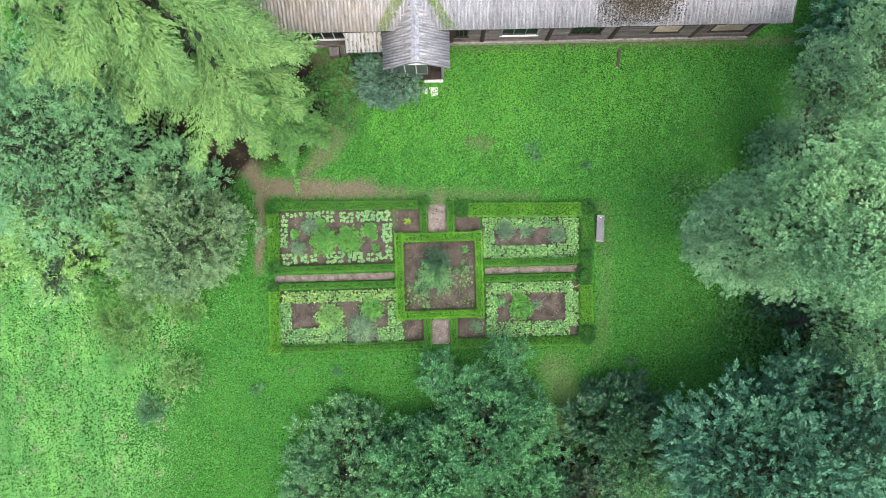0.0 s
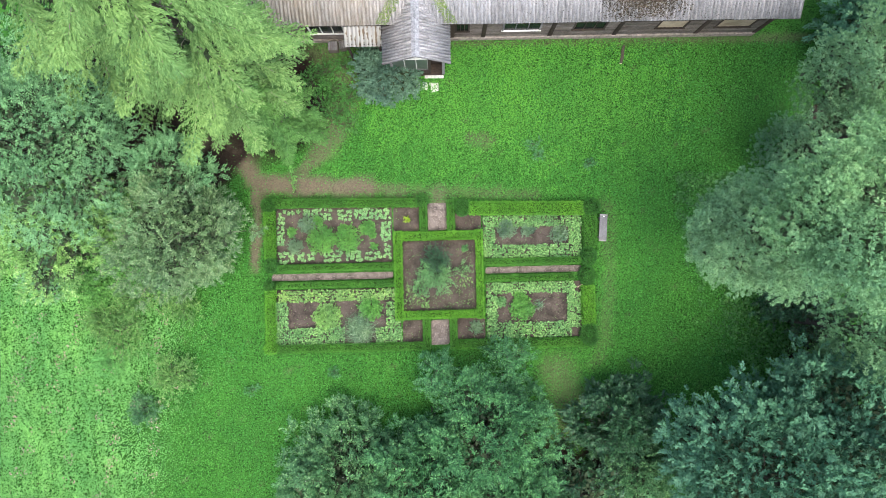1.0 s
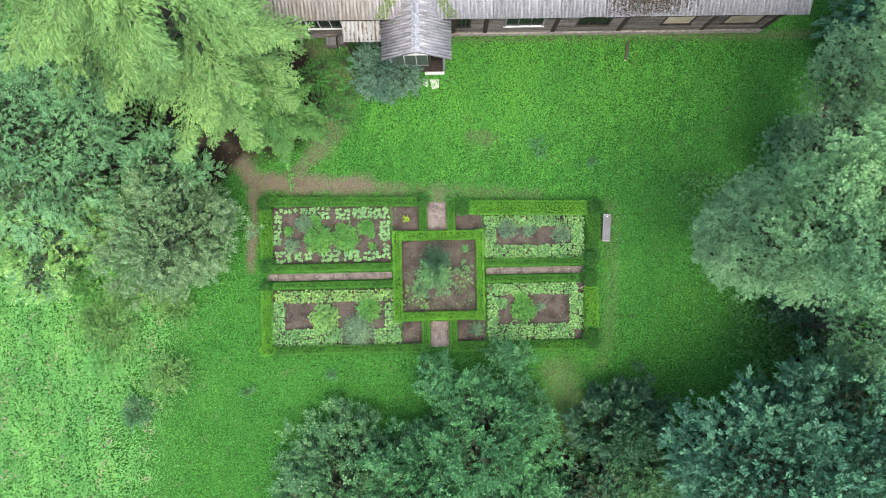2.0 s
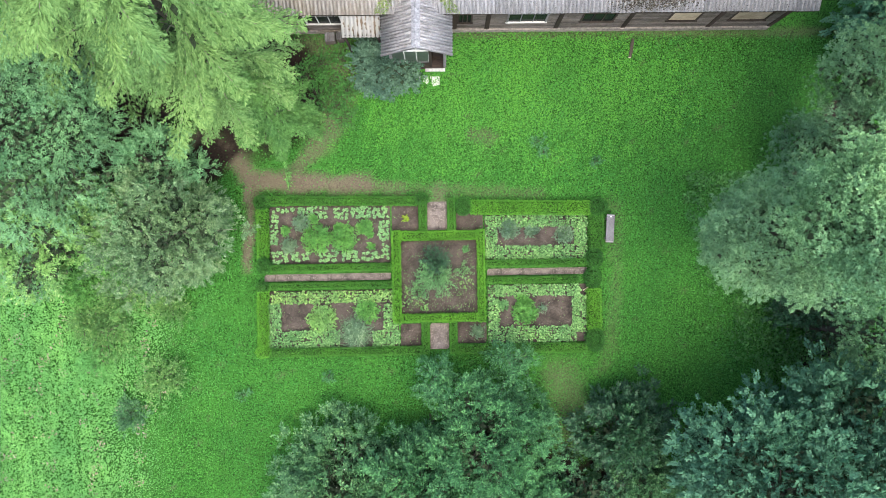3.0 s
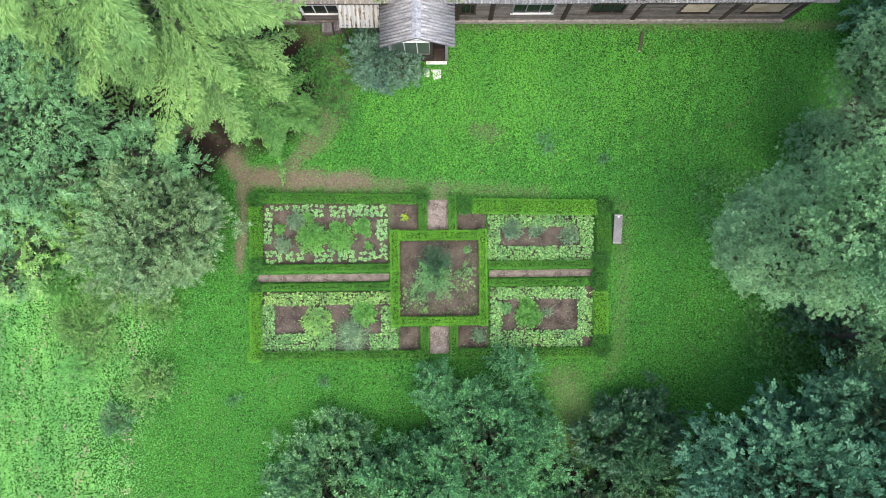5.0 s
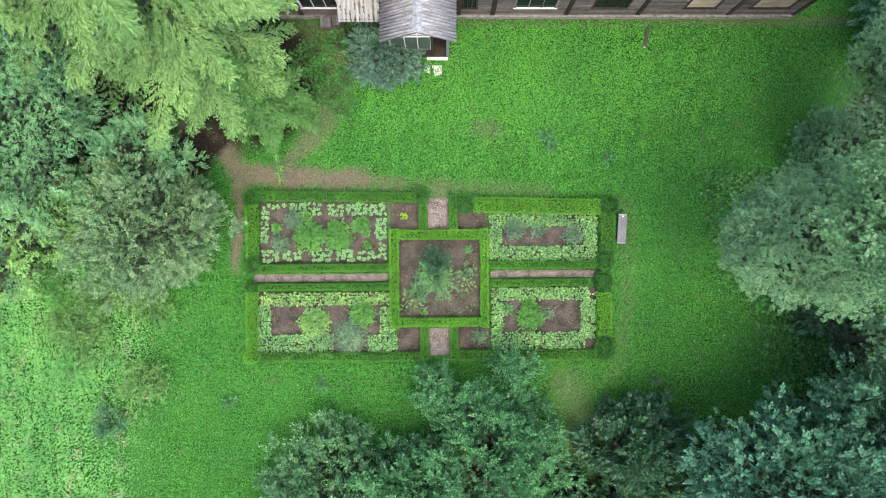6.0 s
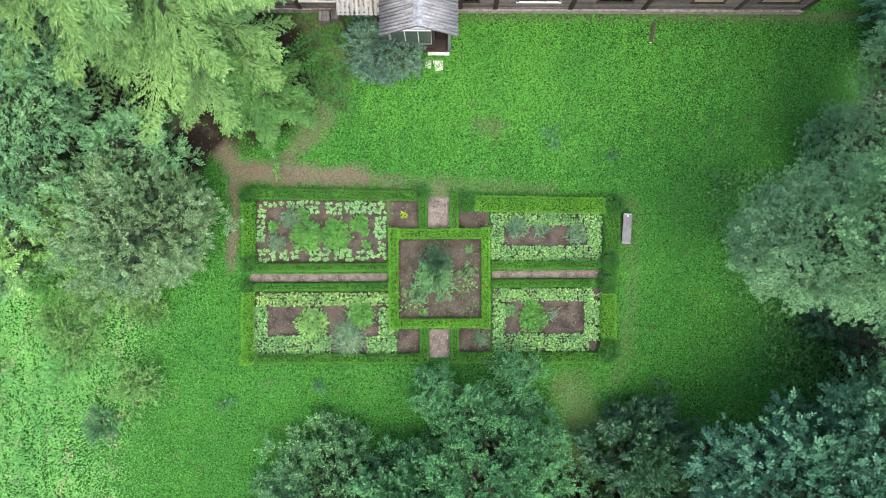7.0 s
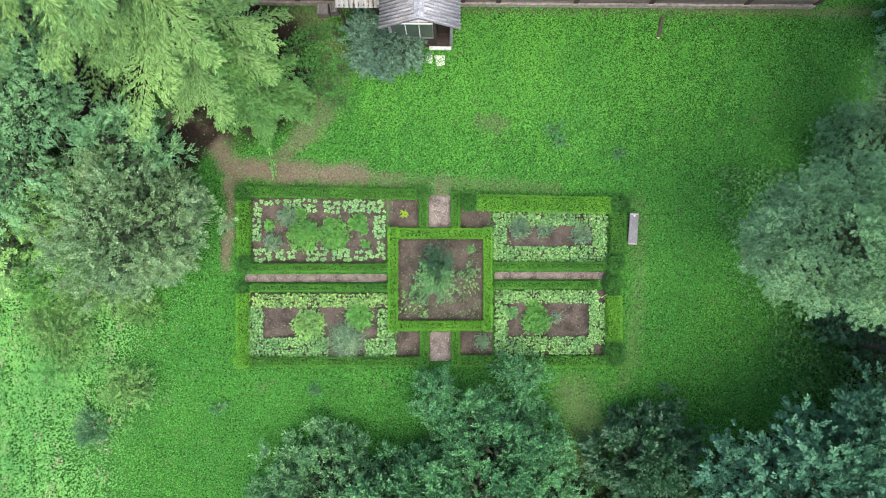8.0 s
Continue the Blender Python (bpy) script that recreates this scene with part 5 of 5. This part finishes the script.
def house_body():
    part("plinth", box(WEST - 0.06, -0.12, -0.1, EAST + 0.06, DEPTH + 0.12, 0.32, 0.03), PLINTH, house, "rough stone plinth")
    part("wall", box(WEST + 0.06, 0.02, 0.32, EAST - 0.06, DEPTH - 0.02, EAVE - 0.1), DARK, house, "dark core of the wall")
    gable = bmesh.new()
    for gx in (WEST + 0.1, EAST - 0.1):
        gable.faces.new([gable.verts.new(c) for c in ((gx, 0.1, EAVE - 0.1), (gx, DEPTH - 0.1, EAVE - 0.1), (gx, DEPTH / 2, RIDGE - 0.25))])
    bmesh.ops.solidify(gable, geom=gable.faces[:], thickness=0.08)
    part("gable_wall", gable, PLANK, house)
    # posts, planks between them, openings
    posts = [WEST, -6.9, 0.45, 2.05, 5.5, 8.85, 13.1, EAST]
    openings = [(-7.0 + 0.3, -5.0, "frame"), (0.62, 1.25, "dark"), (3.0, 4.85, "frame"), (6.55, 8.1, "dark"), (10.75, 12.15, "board"), (13.75, 15.5, "board")]
    low, high, tall = 1.15, 2.25, 0.19
    for x in posts:
        part("post", box(x - 0.11, -0.07, 0.3, x + 0.11, 0.02, EAVE - 0.15, 0.008), POST, house, "dark upright post")
    # end posts stand a little proud of the gable side too
    for x in (EAST,):
        part("corner_board", box(x - 0.02, -0.06, 0.3, x + 0.05, 0.2, EAVE - 0.2, 0.006), POST, house)
    rng = random.Random(4)
    z = 0.32
    while z < EAVE - 0.25:
        for a, b in zip(posts, posts[1:]):
            spans = [(a + 0.11, b - 0.11)]
            if z + tall > low + 0.02 and z < high - 0.02:
                for o0, o1, _ in openings:
                    nxt = []
                    for p, q in spans:
                        if o1 <= p or o0 >= q:
                            nxt.append((p, q))
                        else:
                            nxt += [(p, o0)] if o0 > p + 0.05 else []
                            nxt += [(o1, q)] if q > o1 + 0.05 else []
                    spans = nxt
            for p, q in spans:
                out = -0.035 + rng.uniform(-0.008, 0.008)
                part("plank", box(p, out, z + 0.006, q, 0.02, z + tall - 0.006, 0.012), PLANK, house)
        z += tall
    for o0, o1, what in openings:
        frame_mat = POST if what != "frame" else WHITE if o0 < 0 else GREYWOOD
        win = part("window", box(o0 + 0.03, -0.012, low + 0.03, o1 - 0.03, 0.018, high - 0.03), PALEWOOD if what == "board" else GLASS, house, {"board": "pale boarded-up window", "dark": "dark glazed window", "frame": "white framed window"}[what])
        for name, c in (("frame_top", (o0 - 0.05, -0.065, high - 0.03, o1 + 0.05, -0.014, high + 0.05)), ("frame_side", (o0 - 0.05, -0.065, low + 0.03, o0 + 0.04, -0.014, high - 0.03)), ("frame_side", (o1 - 0.04, -0.065, low + 0.03, o1 + 0.05, -0.014, high - 0.03)), ("sill", (o0 - 0.08, -0.10, low - 0.01, o1 + 0.08, -0.014, low + 0.03))):
            part(name, box(*c, 0.006), WHITE if name == "sill" and what == "frame" else frame_mat, win)
        if what != "board":
            for k in range(1, 3):
                x = o0 + (o1 - o0) * k / 3
                part("mullion", box(x - 0.02, -0.05, low + 0.03, x + 0.02, -0.014, high - 0.03, 0.004), frame_mat, win)


house_body()


def house_roof():
    core = bmesh.new()
    e0, e1 = WEST - 0.55, EAST + 0.46
    prof = [(-OVER + 0.06, EAVE - 0.08), (DEPTH / 2, RIDGE - 0.06), (DEPTH + OVER - 0.06, EAVE - 0.08), (DEPTH + OVER - 0.06, EAVE - 0.16), (DEPTH / 2, RIDGE - 0.2), (-OVER + 0.06, EAVE - 0.16)]
    a = [core.verts.new((e0 + 0.08, y, z)) for y, z in prof]
    b = [core.verts.new((e1 - 0.08, y, z)) for y, z in prof]
    core.faces.new(a), core.faces.new(b[::-1])
    for i in range(6):
        core.faces.new((a[i], b[i], b[(i + 1) % 6], a[(i + 1) % 6]))
    bmesh.ops.recalc_face_normals(core, faces=core.faces[:])
    roof = part("roof", core, POST, house, "dark roof boards under the sheets")
    width, rows = 1.05, 3
    length = RUN / rows + 0.12
    rng = random.Random(8)
    n = round((e1 - e0) / width)
    width = (e1 - e0) / n
    mesh = sheet(width + 0.03, length)
    for side in (0, 1):
        for r in range(rows):
            for k in range(n):
                x = e0 + k * width
                along = r * RUN / rows - rng.uniform(0, 0.03)
                tilt = SLOPE - 0.012
                m = pose(x, -OVER, EAVE + 0.012, math.degrees(tilt), 0, 0) @ pose(0, along, 0.018 * r + 0.02 + rng.uniform(0, 0.006), 0, 0, rng.uniform(-0.25, 0.25))
                if side:
                    m = pose(e0 + e1, DEPTH, 0, 0, 0, 180) @ m
                part("sheet", mesh, SLATE, roof, m=m)
    part("ridge_cap", tube(np.array([(e0, DEPTH / 2, RIDGE + 0.02), ((e0 + e1) / 2, DEPTH / 2, RIDGE + 0.03), (e1, DEPTH / 2, RIDGE + 0.02)]), np.array([0.12, 0.12, 0.12]), 8), ZINC, roof)
    part("fascia", box(e0 + 0.05, -OVER + 0.02, EAVE - 0.19, e1 - 0.05, -OVER + 0.055, EAVE - 0.03, 0.004), POST, roof)
    # dead leaves lodged between the ribs, and moss in the valleys of the porch
    g = np.random.default_rng(15)

    def lodged(name, n, x0, x1, s0, s1, size, mat, label, shape=None):
        x, s = g.uniform(x0, x1, n), g.uniform(s0, s1, n)
        if shape is not None:
            keep = shape(x, s)
            x, s = x[keep], s[keep]
        p = np.stack([x, -OVER + s * math.cos(SLOPE), EAVE + s * math.sin(SLOPE) + 0.07 + g.uniform(0, 0.03, len(x))], 1)
        d = unit(g.normal(0, 1, p.shape) * np.array([1, 1, 0.35]))
        l = size * g.uniform(0.6, 1.4, len(x))
        tagged(part(name, blades(p, d, sideways(d, g, 0.7), l, l * 0.6, 0.15, 0.5), mat, roof, label), kind="stuff")

    lodged("leaf_litter", 21000, 7.2, 11.6, 0.02, 3.2, 0.075, LITTER, "brown leaf litter lodged on the roof", lambda x, s: g.uniform(0, 1, len(x)) < np.clip(1.3 - np.abs(x - 9.3) / 1.8, 0, 1) * np.clip(0.15 + s, 0, 1))
    lodged("leaf_litter", 700, 3.0, 16.5, 0.02, 2.4, 0.05, LITTER, "brown leaf litter lodged on the roof")
    lodged("moss", 2600, -3.6, -1.9, 0.0, 1.8, 0.06, MOSS, "green moss in the roof valley", lambda x, s: np.abs((x + 2.95) - 0.62 * s) < 0.2 + 0.15 * g.uniform(0, 1, len(x)))
    lodged("moss", 2400, -0.9, 0.7, 0.0, 1.8, 0.06, MOSS, "green moss in the roof valley", lambda x, s: np.abs((x - 0.36) + 0.62 * s) < 0.18 + 0.15 * g.uniform(0, 1, len(x)))


house_roof()


# ---- porch ----
def porch():
    t = thing("porch", HOUSE, "wooden entrance porch with corrugated gable roof and white frames", "porch")
    mid, half, low, top, front, back = -1.33, 1.62, 3.3, 4.45, -2.25, 2.2
    slope = math.degrees(math.atan2(top - low, half))
    run = math.hypot(top - low, half)
    x0, x1, y0 = mid - 1.28, mid + 1.28, front + 0.36
    roof = part("roof", box(mid - 0.05, front + 0.05, top - 0.14, mid + 0.05, back, top - 0.04), POST, t, "ridge beam")
    rib = sheet(1.05, run + 0.02, 0.14, 0.04)
    rng = random.Random(3)
    for side in (-1, 1):
        for k in range(5):
            y = front + 0.94 * k
            # ribs run down the slope; sheets side by side along the ridge
            part("sheet", rib, SLATE, roof, m=pose(mid + side * half, y + (1.05 if side < 0 else 0.0), low + 0.004 * k, 0, 0, 0) @ pose(0, 0, 0, 0, 0, -90 if side < 0 else 90) @ pose(0, 0, 0, slope, 0, rng.uniform(-0.3, 0.3)))
    cap = bmesh.new()
    prof = [(-0.19, -0.105), (0, 0.03), (0.19, -0.105), (0.18, -0.13), (0, 0.0), (-0.18, -0.13)]
    a = [cap.verts.new((mid + x, front - 0.03, top + z + 0.03)) for x, z in prof]
    b = [cap.verts.new((mid + x, back, top + z + 0.03)) for x, z in prof]
    cap.faces.new(a), cap.faces.new(b[::-1])
    for i in range(6):
        cap.faces.new((a[i], b[i], b[(i + 1) % 6], a[(i + 1) % 6]))
    bmesh.ops.recalc_face_normals(cap, faces=cap.faces[:])
    part("ridge_cap", cap, ZINC, roof, "pale zinc ridge cap")
    for k in range(9):
        lap = bmesh.new()
        ya = front + 0.25 + 0.47 * k
        for y in (ya, ya + 0.05):
            row = [lap.verts.new((mid + x * 1.04, y, top + z + 0.043)) for x, z in prof[:3]]
            if y > ya:
                for i in range(2):
                    lap.faces.new((last[i], last[i + 1], row[i + 1], row[i]))
            last = row
        bmesh.ops.solidify(lap, geom=lap.faces[:], thickness=0.006)
        part("cap_lap", lap, ZINC, roof)
    for side in (-1, 1):
        barge = box(-0.02, -0.06, -0.05, run, -0.02, 0.05, 0.004)
        barge.transform(pose(mid, front + 0.03, top - 0.06, 0, slope, 0) if side > 0 else pose(mid, front + 0.03, top - 0.06, 0, 180 - slope, 0))
        part("barge_board", barge, GREYWOOD, roof)
        part("side_wall", box(mid + side * 1.25 - 0.04, y0 + 0.1, 0.2, mid + side * 1.25 + 0.04, -0.05, low - 0.05), PLANK, t)
    part("floor", box(x0, y0 - 0.05, -0.05, x1, -0.12, 0.22, 0.01), POST, t, "dark plank floor")
    for x in (x0, mid + 0.58, x1):
        part("post", box(x - 0.07, y0 - 0.06, 0.2, x + 0.07, y0 + 0.08, low - 0.05, 0.008), GREYWOOD if x != mid + 0.58 else POST, t)
    part("tie_beam", box(x0 - 0.08, y0 - 0.08, low - 0.12, x1 + 0.08, y0 + 0.06, low + 0.02, 0.008), WHITE, t)
    part("gable_board", box(mid - 0.9, y0 + 0.0, low + 0.02, mid + 0.9, y0 + 0.05, low + 0.34), GREYWOOD, t)
    part("rail", box(x0 + 0.07, y0 - 0.03, 1.0, mid + 0.51, y0 + 0.05, 1.07, 0.006), GREYWOOD, t)
    part("low_panel", box(x0 + 0.07, y0, 0.22, mid + 0.51, y0 + 0.04, 1.0), POST, t)
    part("transom_rail", box(x0 + 0.07, y0 - 0.05, 2.80, mid + 0.51, y0 + 0.05, 2.86, 0.004), WHITE, t)
    span = mid + 0.44 - x0
    for k in range(3):
        xa, xb = x0 + 0.07 + k * span / 3, x0 + 0.07 + (k + 1) * span / 3
        part("pane", box(xa + 0.02, y0 + 0.005, 1.08, xb - 0.02, y0 + 0.02, 2.79), PANE, t, "window pane with greenish reflection put into its colour")
        part("transom_pane", box(xa + 0.02, y0 + 0.005, 2.87, xb - 0.02, y0 + 0.02, low - 0.13), PANE, t, "small transom pane with greenish reflection put into its colour")
        part("mullion", box(xb - 0.018, y0 - 0.02, 1.08, xb + 0.018, y0 + 0.04, 2.79, 0.004), WHITE, t)
        part("transom_bar", box(xb - 0.015, y0 - 0.03, 2.87, xb + 0.015, y0 + 0.04, low - 0.12, 0.004), WHITE, t)
    part("door", box(mid + 0.68, y0 + 0.5, 0.22, x1 - 0.1, y0 + 0.55, 2.3, 0.01), POST, t, "dark brown plank door")
    part("step", box(mid + 0.3, y0 - 0.2, -0.05, x1 + 0.02, y0 - 0.06, 0.12, 0.015), STONE, t)


porch()

# stepping slabs before the porch
for k, (x, y, w, d, a) in enumerate(((-1.33, 8.52, 0.22, 0.30, 4), (-0.95, 8.50, 0.30, 0.36, -6), (-0.47, 8.44, 0.44, 0.46, 10))):
    slab = thing("stepping_stone", pose(x, y, 0, 0, 0, a), "pale flat stone slab set in the grass", "stone", "stepping stones at the porch")
    bm = box(-w / 2, -d / 2, -0.05, w / 2, d / 2, 0.03, 0.025)
    for v in bm.verts:
        v.co.x, v.co.y = v.co.x * (1 - 0.25 * math.sin(v.co.y * 7 + k)), v.co.y * (1 - 0.25 * math.cos(v.co.x * 6 + 2 * k))
    part("slab", bm, STONE, slab)


def lean_to():
    t = thing("lean_to", HOUSE, "small lean-to with stained pale corrugated sheet roof", "canopy")
    x0, x1, y0, z0, z1 = -4.82, -3.08, -1.2, 2.6, 3.25
    me = sheet(1.8, math.hypot(1.2, z1 - z0) + 0.02, 0.2, 0.05)
    me.materials.clear()
    me.materials.append(TIN)
    part("roof_sheet", me, TIN, t, m=pose(x0, y0, z0, math.degrees(math.atan2(z1 - z0, 1.2)), 0, 0))
    for x in (x0 + 0.1, x1 - 0.1):
        part("post", box(x - 0.05, y0 + 0.1, -0.05, x + 0.05, y0 + 0.2, z0 - 0.01, 0.006), POST, t)
    part("beam", box(x0, y0 + 0.08, z0 - 0.02 + 0.04, x1, y0 + 0.2, z0 + 0.02, 0.004), POST, t)


lean_to()
for k, (x, y, w, d, h) in enumerate(((-5.75, 10.45, 0.5, 0.45, 0.5), (-5.25, 10.5, 0.35, 0.4, 0.55))):
    crate = thing("wooden_crate", pose(x, y, 0, 0, 0, 3 + 5 * k), "grey weathered wooden crate against the house wall", "crate", "crates by the wall")
    for q in range(4):
        a = -w / 2 + q * w / 4
        part("slat", box(a + 0.01, -d / 2, h - 0.03, a + w / 4 - 0.01, d / 2, h, 0.004), GREYWOOD, crate)
    part("body", box(-w / 2, -d / 2, -0.02, w / 2, d / 2, h - 0.035, 0.01), PLANK, crate)
